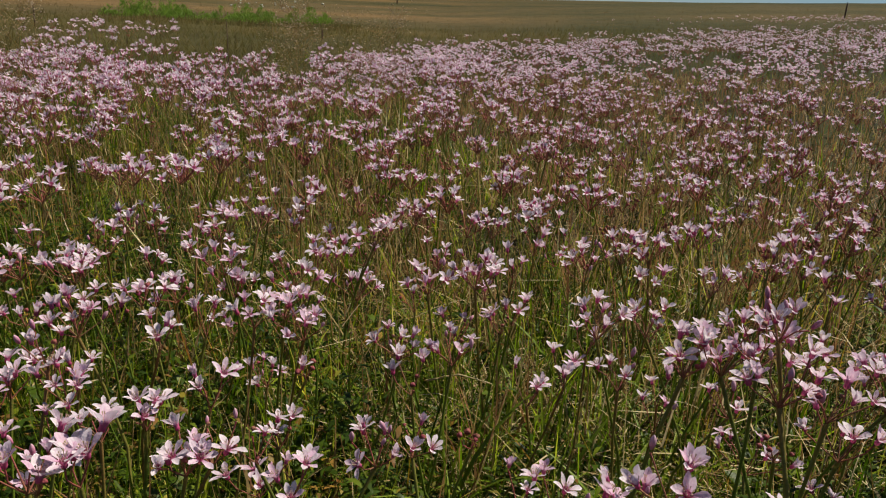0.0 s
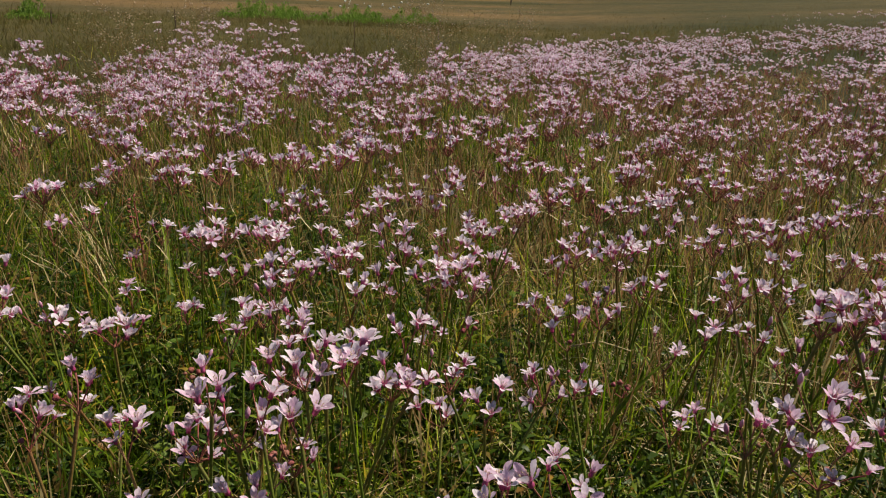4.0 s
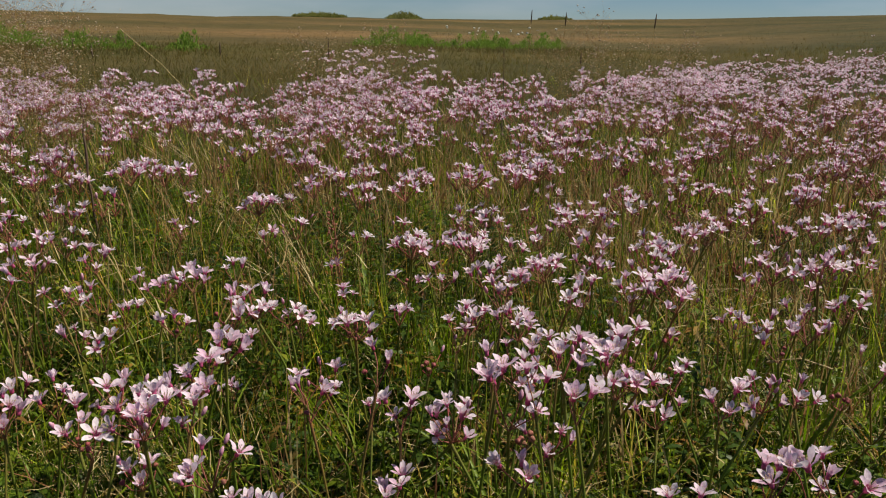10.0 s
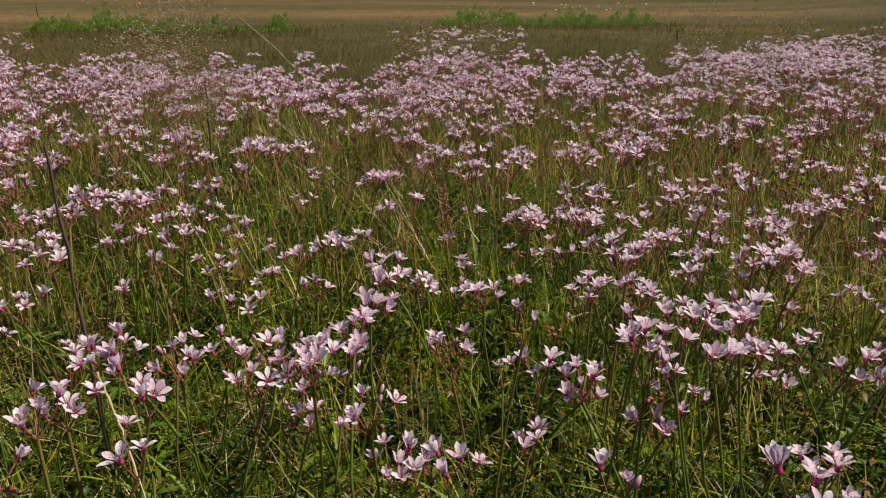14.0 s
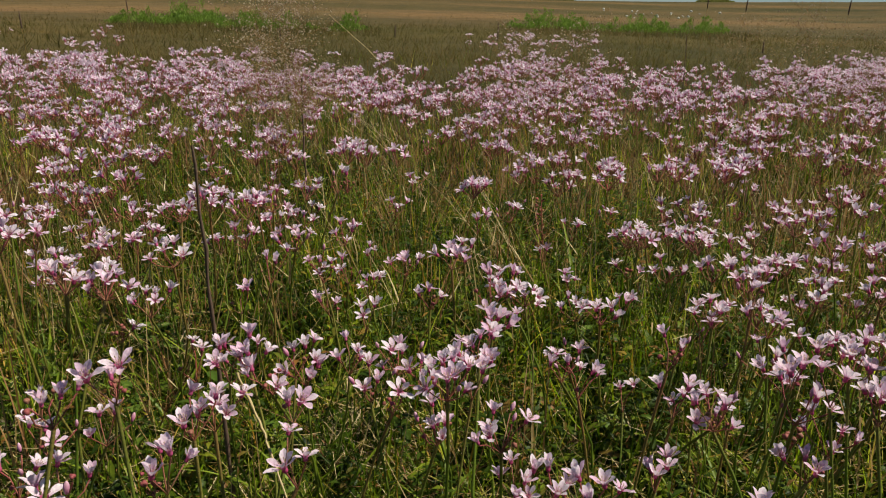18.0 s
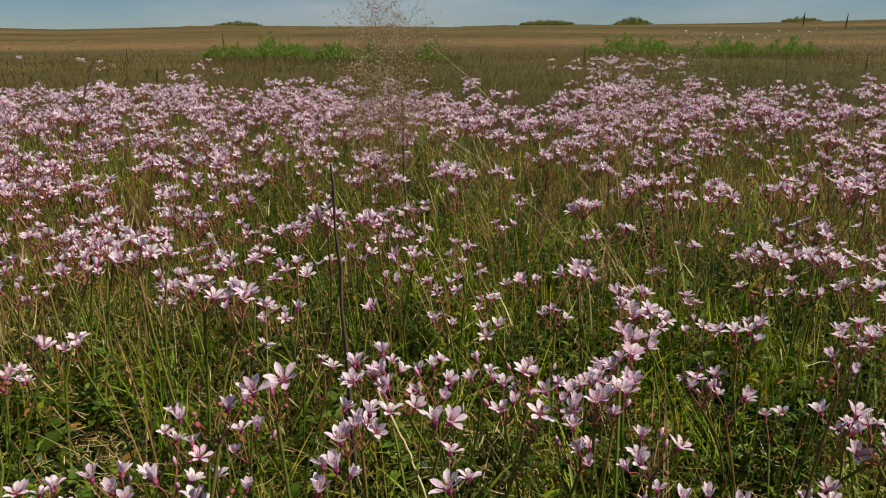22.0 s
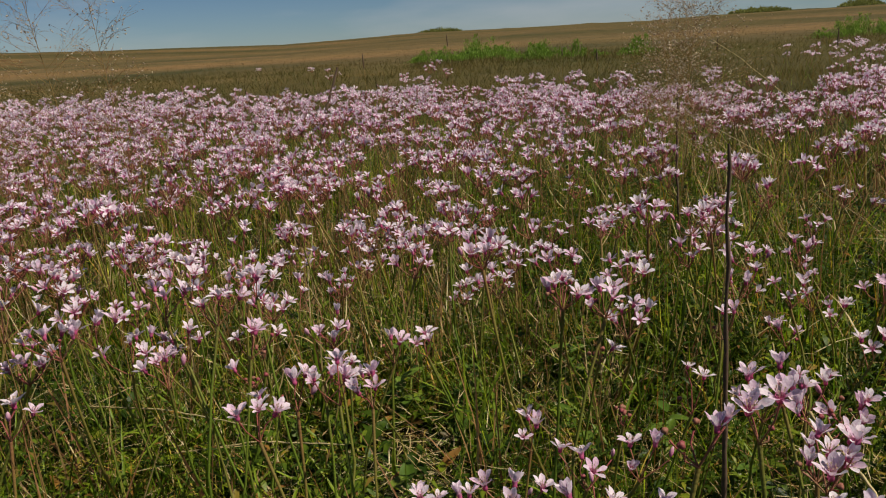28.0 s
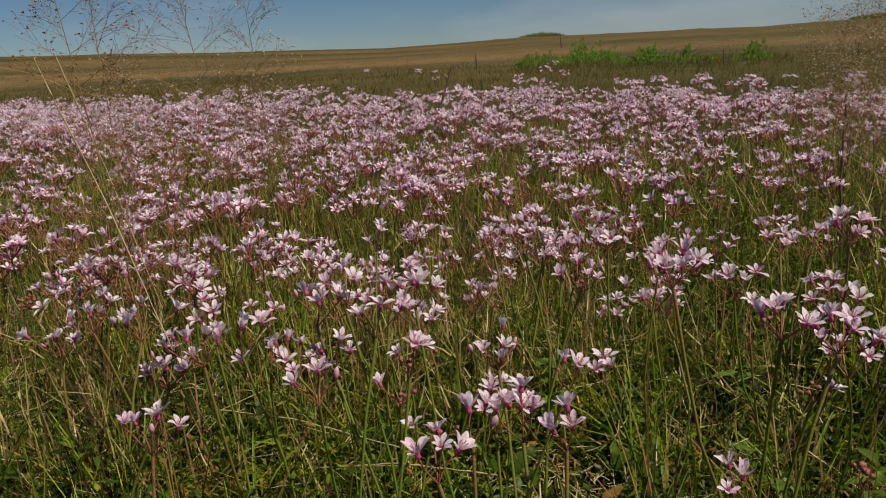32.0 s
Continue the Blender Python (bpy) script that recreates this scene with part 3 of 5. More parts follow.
ME_PEDICEL = [mesh_of("pedicel", *tube([(0, 0, 0), (b * 0.6, 0, 0.33), (b, 0, 0.68), (0, 0, 1)], [0.00075, 0.00065, 0.0006, 0.0008], 5)[:3], [M_PEDICEL]) for b in (0.0, 0.0035, -0.003)]
ME_SCAPE = [mesh_of("stem", *tube([(0, 0, 0), (b * 0.5, c * 0.4, 0.25), (b, c, 0.55), (b * 0.5, c * 0.6, 0.8), (0, 0, 1)], [0.0022, 0.0019, 0.0017, 0.0016, 0.0020], 7)[:3], [M_STEM]) for b, c in ((0.018, 0.006), (-0.020, 0.009), (0.006, -0.024), (-0.013, -0.015))]


def blade_mesh(length, width, lean, bend, nv=5, fold=0.25):
    q, uv = grid(2, nv)
    v, y, z = [], 0.0, 0.0
    for j in range(nv + 1):
        s = j / nv
        a = radians(lean + bend * s)
        if j:
            y, z = y + length / nv * math.sin(a), z + length / nv * math.cos(a)
        w = width * (1 - 0.94 * s ** 2)
        v += [(-w / 2, y - fold * w * math.cos(a), z + fold * w * math.sin(a)), (0, y, z), (w / 2, y - fold * w * math.cos(a), z + fold * w * math.sin(a))]
    return np.array(v), q, uv, np.zeros(len(q), int)


ME_LEAF = [mesh_of("leaf", *blade_mesh(*p)[:3], [M_LEAF]) for p in ((0.16, 0.006, 12, 40), (0.20, 0.007, 18, 55), (0.13, 0.006, 25, 30))]


def align(vec, spin=0.0):
    return vec.to_track_quat("Z", "Y").to_matrix().to_4x4() @ Matrix.Rotation(spin, 4, "Z")


def flower_plant(x, y, z, n, seed, split=False, spread=1.0, label="", lean=0.095, gone=0.0):
    """A plant whose head of flowers has its middle at x, y, z."""
    g = random.Random(seed)
    head = umbel(g, n, spread, gone)
    mid = sum((vec * (ln + 0.010) for vec, ln, _ in head), Vector()) / len(head)
    bx, by = x - mid.x + g.uniform(-lean, lean), y - mid.y + g.uniform(-lean, lean)
    z0 = float(terrain(bx, by)) - 0.004
    plant = tagged(new("flowering_plant"), label, "flower", "pink flowers of the meadow")
    plant.matrix_basis = pose(bx, by, z0)
    tip = Vector((x - mid.x - bx, y - mid.y - by, max(0.06, z - mid.z - z0)))
    link("stem", g.choice(ME_SCAPE), plant, align(tip, g.uniform(0, 6)) @ Matrix.Diagonal((0.72 + 0.035 * n, 0.72 + 0.035 * n, tip.length, 1)))
    for k in range(g.choice((1, 2, 2))):
        link("leaf", g.choice(ME_LEAF), plant, Matrix.Rotation(g.uniform(0, 6.28), 4, "Z"))
    for vec, ln, kind in head:
        end = tip + vec * ln
        link("pedicel", g.choice(ME_PEDICEL), plant, Matrix.Translation(tip) @ align(vec, g.uniform(0, 6)) @ Matrix.Diagonal((1, 1, ln, 1)))
        face = (vec * 0.55 + Vector((g.uniform(-0.36, 0.36), g.uniform(-0.36, 0.36), g.uniform(0.35, 0.95)))).normalized()
        size = g.uniform(0.62, 1.06) * {"f": 1.0, "b": 0.78, "c": 0.74 if gone > 0.5 else 0.58}[kind]
        m = Matrix.Translation(end + face * 0.005) @ align(face, g.uniform(0, 6)) @ Matrix.Diagonal((size, size, size, 1))
        if kind == "b":
            link("bud", ME_BUD, plant, m, "closed magenta bud")
        elif kind == "c":
            link("seed_capsule", ME_CAPSULE, plant, m, "reddish brown seed capsule")
        elif split:
            fl = link("flower", ME_THROAT, plant, m)
            pm = g.choice(ME_PETAL)
            for p in range(6):
                link("petal", g.choice(pm), fl, Matrix.Rotation(radians(60 * p + g.uniform(-8, 8)), 4, "Z") @ Matrix.Rotation(radians(g.uniform(-17, 17)), 4, "Y") @ Matrix.Diagonal((g.uniform(0.9, 1.05), g.uniform(0.85, 1.1), 1, 1)))
        else:
            link("flower", g.choice(ME_FLOWER), plant, m)
    return plant


# plants that can be told apart, from east to west: x, y, height of the head, number of stalks in it
HEADS_EAST = [(0.569, 1.103, 0.31, 6), (0.545, 1.158, 0.31, 5), (0.466, 1.279, 0.3, 8), (0.413, 1.049, 0.3, 3), (0.36, 1.204, 0.3, 8), (0.337, 1.095, 0.28, 4), (0.325, 0.545, 0.38, 6), (0.306, 1.177, 0.3, 8),
              (0.3, 0.87, 0.213, 2), (0.295, 0.62, 0.392, 7), (0.277, 0.656, 0.368, 8), (0.277, 0.535, 0.396, 9), (0.277, 0.555, 0.438, 6), (0.272, 0.882, 0.301, 5), (0.247, 0.655, 0.358, 9), (0.231, 1.133, 0.28, 4),
              (0.208, 0.752, 0.295, 4), (0.204, 0.376, 0.37, 4), (0.199, 0.818, 0.328, 7), (0.189, 1.339, 0.3, 8), (0.179, 0.424, 0.318, 5), (0.173, 0.461, 0.355, 4), (0.157, 0.487, 0.314, 4), (0.155, 0.771, 0.286, 3)]
HEADS_START = [(0.129, 1.087, 0.3, 3), (0.128, 1.002, 0.262, 3), (0.127, 0.472, 0.317, 4), (0.118, 0.57, 0.262, 2), (0.108, 1.293, 0.301, 7), (0.096, 0.949, 0.26, 4), (0.095, 0.605, 0.248, 2), (0.075, 1.072, 0.3, 6),
               (0.064, 0.985, 0.314, 9), (0.042, 0.963, 0.248, 3), (0.003, 0.988, 0.304, 7), (-0.009, 0.655, 0.256, 5), (-0.012, 1.354, 0.28, 4), (-0.02, 0.77, 0.269, 4), (-0.028, 0.84, 0.27, 5), (-0.035, 0.312, 0.339, 5),
               (-0.044, 0.983, 0.211, 5), (-0.047, 0.648, 0.253, 6), (-0.084, 0.303, 0.348, 3), (-0.093, 1.198, 0.3, 7), (-0.097, 0.522, 0.297, 3), (-0.148, 0.832, 0.297, 6), (-0.151, 0.617, 0.27, 4), (-0.159, 0.739, 0.208, 4)]
HEADS_EARLY = [(-0.16, 0.661, 0.203, 4), (-0.172, 1.131, 0.29, 3), (-0.174, 0.881, 0.302, 7), (-0.174, 0.102, 0.395, 7), (-0.191, 0.606, 0.271, 6), (-0.193, 1.021, 0.29, 7), (-0.205, 0.851, 0.302, 5), (-0.208, 0.683, 0.296, 3),
               (-0.215, 0.6, 0.262, 6), (-0.216, 0.429, 0.374, 3), (-0.239, 0.352, 0.362, 2), (-0.261, 0.642, 0.282, 4), (-0.264, 0.439, 0.362, 5), (-0.267, 0.424, 0.279, 5), (-0.279, 0.381, 0.362, 1), (-0.28, 0.373, 0.269, 5),
               (-0.283, 1.049, 0.262, 8), (-0.29, 0.593, 0.3, 4), (-0.293, 0.782, 0.304, 3), (-0.297, 0.385, 0.326, 5), (-0.3, 0.234, 0.285, 3), (-0.313, 0.356, 0.375, 2), (-0.314, 0.539, 0.28, 5), (-0.338, 0.615, 0.26, 5)]
HEADS_INNER = [(-0.339, 0.841, 0.323, 4), (-0.341, 1.182, 0.3, 9), (-0.345, 0.663, 0.298, 5), (-0.347, 0.914, 0.3, 5), (-0.361, 0.725, 0.28, 3), (-0.375, 0.683, 0.33, 4), (-0.38, 0.468, 0.25, 6), (-0.382, 0.772, 0.318, 8),
               (-0.386, 0.888, 0.28, 3), (-0.388, 0.513, 0.225, 6), (-0.414, 1.281, 0.243, 6), (-0.417, 0.695, 0.286, 4), (-0.417, 0.412, 0.291, 3), (-0.422, 0.355, 0.365, 2), (-0.422, 0.406, 0.2, 3), (-0.425, 0.672, 0.274, 3),
               (-0.432, 0.8, 0.24, 6), (-0.443, 0.899, 0.28, 5), (-0.46, 0.252, 0.255, 4), (-0.485, 0.98, 0.3, 6), (-0.49, 0.25, 0.25, 3), (-0.5, 1.86, 0.36, 9), (-0.504, 1.049, 0.28, 6), (-0.517, 0.912, 0.258, 5)]
HEADS_MIDDLE = [(-0.525, 0.438, 0.273, 3), (-0.537, 1.294, 0.27, 5), (-0.558, 0.33, 0.185, 5), (-0.559, 1.139, 0.26, 4), (-0.562, 0.643, 0.27, 6), (-0.572, 0.502, 0.25, 4), (-0.573, 0.871, 0.209, 3), (-0.574, 0.307, 0.258, 6),
                (-0.576, 0.931, 0.303, 6), (-0.582, 1.028, 0.28, 7), (-0.588, 0.599, 0.212, 5), (-0.618, 1.047, 0.27, 7), (-0.623, 0.286, 0.313, 7), (-0.63, 0.364, 0.278, 3), (-0.64, 0.4, 0.298, 9), (-0.645, 0.296, 0.246, 6),
                (-0.653, 0.063, 0.341, 2), (-0.655, 0.484, 0.297, 8), (-0.688, 0.551, 0.306, 8), (-0.691, 0.352, 0.271, 6), (-0.695, 0.616, 0.301, 7), (-0.704, 0.728, 0.242, 5), (-0.726, 0.006, 0.345, 3), (-0.727, 0.163, 0.317, 3)]
HEADS_STALK = [(-0.751, 0.338, 0.252, 5), (-0.757, 0.412, 0.251, 8), (-0.766, 0.585, 0.336, 5), (-0.767, 0.073, 0.339, 5), (-0.79, 0.125, 0.311, 5), (-0.792, 0.018, 0.39, 3), (-0.797, 0.366, 0.269, 3), (-0.805, 0.585, 0.264, 5),
               (-0.82, -0.018, 0.382, 4), (-0.835, 0.26, 0.27, 7), (-0.841, 0.327, 0.256, 5), (-0.841, -0.005, 0.291, 5), (-0.858, 1.442, 0.28, 8), (-0.888, 0.279, 0.283, 6), (-0.9, 0.258, 0.28, 4), (-0.9, 1.515, 0.3, 8),
               (-0.919, 0.01, 0.266, 5), (-0.947, 0.131, 0.25, 3), (-0.967, 1.373, 0.29, 8), (-0.987, 0.089, 0.245, 4), (-0.99, 0.722, 0.212, 3), (-1.004, 0.011, 0.24, 5), (-1.004, -0.057, 0.263, 3), (-1.012, 1.537, 0.28, 9)]
HEADS_LATE = [(-1.019, 0.619, 0.263, 4), (-1.02, 0.688, 0.24, 4), (-1.044, 0.665, 0.183, 4), (-1.052, -0.06, 0.247, 3), (-1.054, 0.739, 0.286, 6), (-1.072, 0.243, 0.346, 8), (-1.095, 0.647, 0.294, 6), (-1.099, 0.332, 0.292, 5),
              (-1.102, 0.901, 0.2, 2), (-1.115, 0.224, 0.353, 8), (-1.122, 0.165, 0.202, 2), (-1.133, 0.606, 0.359, 5), (-1.141, -0.04, 0.326, 2), (-1.168, -0.142, 0.332, 3), (-1.172, 0.688, 0.34, 6), (-1.18, 0.615, 0.297, 6),
              (-1.183, 0.638, 0.344, 6), (-1.184, 0.459, 0.305, 6), (-1.186, -0.052, 0.33, 2), (-1.211, -0.073, 0.315, 3), (-1.239, 0.219, 0.383, 9), (-1.243, 0.607, 0.355, 8), (-1.251, -0.009, 0.29, 3), (-1.258, 0.132, 0.286, 2)]
HEADS_WEST = [(-1.275, 0.095, 0.291, 2), (-1.282, 0.576, 0.33, 6), (-1.334, 0.052, 0.305, 6), (-1.337, -0.047, 0.331, 3), (-1.36, -0.077, 0.375, 4), (-1.376, 0.366, 0.33, 2), (-1.384, -0.01, 0.378, 3), (-1.391, -0.089, 0.398, 3),
              (-1.395, -0.128, 0.31, 4), (-1.399, 0.251, 0.33, 8), (-1.414, -0.286, 0.304, 4), (-1.423, -0.105, 0.382, 4), (-1.442, -0.086, 0.312, 4), (-1.494, -0.164, 0.343, 3), (-1.508, 0.426, 0.33, 7), (-1.511, -0.208, 0.332, 6),
              (-1.536, 0.387, 0.31, 6), (-1.541, 0.093, 0.282, 7), (-1.544, -0.23, 0.301, 7), (-1.571, 0.315, 0.33, 7), (-1.599, 0.419, 0.297, 7), (-1.622, 0.099, 0.288, 7), (-1.638, 0.413, 0.318, 5), (-1.678, 0.337, 0.32, 8)]
HEADS_END = [(-1.748, 0.86, 0.32, 8), (-1.764, -0.126, 0.329, 7), (-1.85, -0.12, 0.33, 9), (-2.087, 0.512, 0.32, 9), (-2.166, 0.427, 0.32, 8)]
LOOKS = ["pale pink star flowers in a loose head on a green stem", "pink flowers and magenta buds on reddish stalks in grass", "pale pink open flowers and rusty seed capsules on a stem"]
standing = []


def plant_all():
    for k, (x, y, z, n) in enumerate(HEADS_EAST + HEADS_START + HEADS_EARLY + HEADS_INNER + HEADS_MIDDLE + HEADS_STALK + HEADS_LATE + HEADS_WEST + HEADS_END):
        near = math.hypot(x + 0.45, y + 0.3) < 0.9
        flower_plant(x, y, z, n + 1 + (n > 5), 100 + k, near, 0.86 + 0.02 * min(n, 9), LOOKS[k % 3])
        standing.append((x, y))
    # a thin scatter between them
    made = 0
    for _ in range(6000):
        x, y = rng.uniform(-2.1, 0.75), rng.uniform(-0.35, 1.5)
        d = math.hypot(x + 0.4, y + 0.35)
        if d < 0.75 or d > 1.75 or (x > 0 and y < 0.3):
            continue
        if rng.random() > float(bloom(np.array([x]), np.array([y]))[0]) or min(math.hypot(x - a, y - b) for a, b in standing) < (0.085 if d < 1.2 else 0.06):
            continue
        flower_plant(x, y, float(np.clip(rng.normal(0.215 if d < 1.2 else 0.25, 0.04), 0.12, 0.32)), int(rng.integers(2, 6) if d < 1.2 else rng.integers(3, 9)), 900 + made, False, rng.uniform(0.9, 1.25), LOOKS[made % 3])
        standing.append((x, y))
        made += 1
        if made >= 150:
            break
    # heads that have gone to seed
    for k, (x, y, top, n) in enumerate(((-1.47, 0.01, 0.215, 7), (-1.40, 0.0, 0.20, 5), (-1.12, 0.30, 0.25, 5), (-0.30, 0.47, 0.24, 5), (0.33, 0.62, 0.28, 6), (-0.86, 0.10, 0.22, 5), (-0.60, 0.98, 0.22, 6), (-0.15, 0.86, 0.22, 5), (-1.36, 0.09, 0.22, 6), (-1.52, 0.06, 0.23, 6), (-0.70, 0.30, 0.26, 5), (-0.45, 0.62, 0.24, 5), (0.05, 0.70, 0.23, 5), (-1.02, 0.20, 0.24, 5))):
        flower_plant(x, y, top, n, 2000 + k, False, 0.9, "rusty red seed capsules on a stem among pink flowers", 0.05, 0.85)
        standing.append((x, y))
    # a few that stand above the rest
    for k, (x, y, top) in enumerate(((-4.30, 2.97, 0.45), (-4.22, 3.05, 0.42), (-4.42, 2.85, 0.41), (-4.36, 3.08, 0.48))):
        flower_plant(x, y, top, 10, 3000 + k, False, 1.3, "tall pink flower head that rises over its neighbours", 0.1)
        standing.append((x, y))


plant_all()


def far_flowers():
    """The rest of the flowering field, out to its edge."""
    n = 50000
    x, y = rng.uniform(-10, 9, n), rng.uniform(-1.3, 13.5, n)
    d = np.hypot(x + 0.4, y + 0.35)
    keep = (rng.random(n) < bloom(x, y)) & ((d > 1.6) | (x < -2.1)) & (y > 0.25 * x - 1.0) & (rng.random(n) < np.where((d > 7) & (x > -1.5), 0.65, 1.0) * (1 - 0.22 * smooth(0.1, 1.1, x) * smooth(1.8, 3.8, d)))
    x, y, d = x[keep], y[keep], d[keep]
    # a thin drift on the slope farther off
    m = 450
    x, y = np.concatenate([x, rng.normal(12.0, 2.6, m)]), np.concatenate([y, rng.normal(22.5, 0.45, m)])
    d = np.hypot(x + 0.4, y + 0.35)
    S = np.array(standing)
    clear = np.array([np.min(np.hypot(S[:, 0] - a, S[:, 1] - b)) > 0.07 for a, b in zip(x, y)])
    x, y, d = x[clear], y[clear], d[clear]
    z = terrain(x, y)
    top = np.clip(rng.normal(np.where(d > 2.5, 0.30, 0.285), 0.05, len(x)), 0.14, 0.39)
    mid = [joined(flower_parts(o, c, 2, 3, k) + [spun([(0.0008, -0.005), (0.0026, -0.003), (0.0036, 0.003)], 5, 1)]) for k, (o, c) in enumerate(OPENINGS)]
    low = [joined(flower_parts(o, c, 1, 2, k, 0.0152, 0.0066) + [spun([(0.001, -0.005), (0.0028, 0.002)], 4, 1)]) for k, (o, c) in enumerate(OPENINGS)]
    tiny = [joined(flower_parts(o, c, 1, 1, k, 0.0150, 0.0105)) for k, (o, c) in enumerate(OPENINGS)]
    bud = spun([(0.0008, -0.003), (0.0036, 0.004), (0.0005, 0.0125)], 4, 2)
    cap = spun([(0.001, -0.001), (0.0048, 0.003), (0.0006, 0.008)], 4, 3)
    ped = tube([(0, 0, 0), (0, 0, 1)], [0.0011, 0.0012], 3, 4)
    sc = tube([(0, 0, 0), (0.012, 0.006, 0.5), (0, 0, 1)], [0.0018, 0.0015, 0.0014], 3, 5)
    items = collections.defaultdict(list)
    for k in range(len(x)):
        g = random.Random(5000 + k)
        h = top[k] - 0.05
        tip = Vector((g.uniform(-0.07, 0.07), g.uniform(-0.07, 0.07), h))
        base = Vector((x[k], y[k], z[k]))
        close, faint = d[k] < 2.4, d[k] > 4.6
        dry = min(1.0, max(0.0, (x[k] + 0.7) / 1.2))
        if not faint or g.random() < 0.5:
            items["sc"].append((tip.normalized(), tip.length, base))
        for vec, ln, kind in umbel(g, g.randint(5, 12) if close else g.randint(6, 12), g.uniform(0.95, 1.5), 0.9 if g.random() < (0.30 if close else 0.12) + 0.18 * dry else 0.0):
            end = base + tip + vec * ln
            if g.random() < (0.35 if faint else 1.0 if close else 0.8):
                items["ped"].append((vec, ln, base + tip))
            face = (vec * 0.55 + Vector((g.uniform(-0.36, 0.36), g.uniform(-0.36, 0.36), g.uniform(0.35, 0.95)))).normalized()
            tpl = ("m%d" if close else "t%d" if faint else "l%d") % g.randrange(len(OPENINGS)) if kind == "f" else kind
            items[tpl].append((face, g.uniform(0.84, 1.28) * (1 - 0.24 * dry) if kind == "f" else g.uniform(0.6, 0.95), end + face * 0.005))
    parts = []
    for key, rows in sorted(items.items()):
        ax, s, loc = np.array([r[0] for r in rows]), np.array([r[1] for r in rows]), np.array([r[2] for r in rows])
        rot = turned(ax, rng.uniform(0, 6.28, len(rows)))
        if key in ("sc", "ped"):
            rot = rot * np.stack([np.ones_like(s), np.ones_like(s), s], -1)[:, None, :]
            parts.append(stamp(sc if key == "sc" else ped, rot, loc))
        else:
            tpl = mid[int(key[1])] if key[0] == "m" else low[int(key[1])] if key[0] == "l" else tiny[int(key[1])] if key[0] == "t" else bud if key == "b" else cap
            parts.append(stamp(tpl, rot * s[:, None, None], loc))
    stuff("flower_field", parts, FIELD_MATS, "dense drift of pale pink flowers on thin stems", "flowers")


far_flowers()

# ---- grass ----


def blades(x, y, length, width, lean, bend, nv, mat=0, flat=True, lift=0.0):
    """Many grass blades as flat tapered strips."""
    k = len(x)
    az, s = rng.uniform(0, 2 * np.pi, k), np.linspace(0, 1, nv + 1)
    dirx, diry = np.cos(az), np.sin(az)
    a = np.radians(lean[:, None] + bend[:, None] * s[None])
    for ox, oy, orad in ((-1.42, 0.22, 0.115), (-1.30, 0.12, 0.07), (0.42, 1.25, 0.08)):
        length = np.where(np.hypot(x - ox, y - oy) < orad, np.minimum(length, 0.03), length)
    for ox, oy, rx, ry in ((-1.15, 0.0, 0.30, 0.22), (0.14, 0.70, 0.26, 0.2)):
        spot = (np.hypot((x - ox) / rx, (y - oy) / ry) < 1) & (rng.random(k) < 0.6)
        length = np.where(spot, length * 0.3, length)
    step = (length / nv)[:, None]
    out = np.concatenate([np.zeros((k, 1)), np.cumsum(np.sin(a[:, 1:]) * step, 1)], 1)
    up = np.concatenate([np.zeros((k, 1)), np.cumsum(np.cos(a[:, 1:]) * step, 1)], 1)
    w = width[:, None] * (1 - 0.9 * s[None] ** 1.6) * 0.5
    tw = az + np.pi / 2 + rng.uniform(-0.7, 0.7, k)
    cx, cy = x[:, None] + dirx[:, None] * out, y[:, None] + diry[:, None] * out
    cz = terrain(x, y)[:, None] + np.maximum(up, 0.003) + lift
    L = np.stack([cx - np.cos(tw)[:, None] * w, cy - np.sin(tw)[:, None] * w, cz], -1)
    Rr = np.stack([cx + np.cos(tw)[:, None] * w, cy + np.sin(tw)[:, None] * w, cz], -1)
    v = np.stack([L, Rr], 2).reshape(-1, 3)
    q0, uv0 = grid(1, nv)
    n = 2 * (nv + 1)
    q = (q0[None] + (np.arange(k) * n)[:, None, None]).reshape(-1, 4)
    return v, q, np.tile(uv0, (k, 1)), np.full(len(q), mat)


def scatter(n, r0, r1, a0=-40.0, a1=125.0, power=2.0, ox=-0.4, oy=-0.35):
    """Places in a ring sector; angles in degrees from +y towards -x."""
    r = (r0 ** power + rng.random(n) * (r1 ** power - r0 ** power)) ** (1 / power)
    a = np.radians(rng.uniform(a0, a1, n))
    return ox - r * np.sin(a), oy + r * np.cos(a)


def tufted(n, *args, size=0.05, per=6, **kw):
    """Places gathered in tufts."""
    x, y = scatter(max(1, n // per), *args, **kw)
    x, y = np.repeat(x, per), np.repeat(y, per)
    return x + rng.normal(0, size, len(x)), y + rng.normal(0, size, len(x))


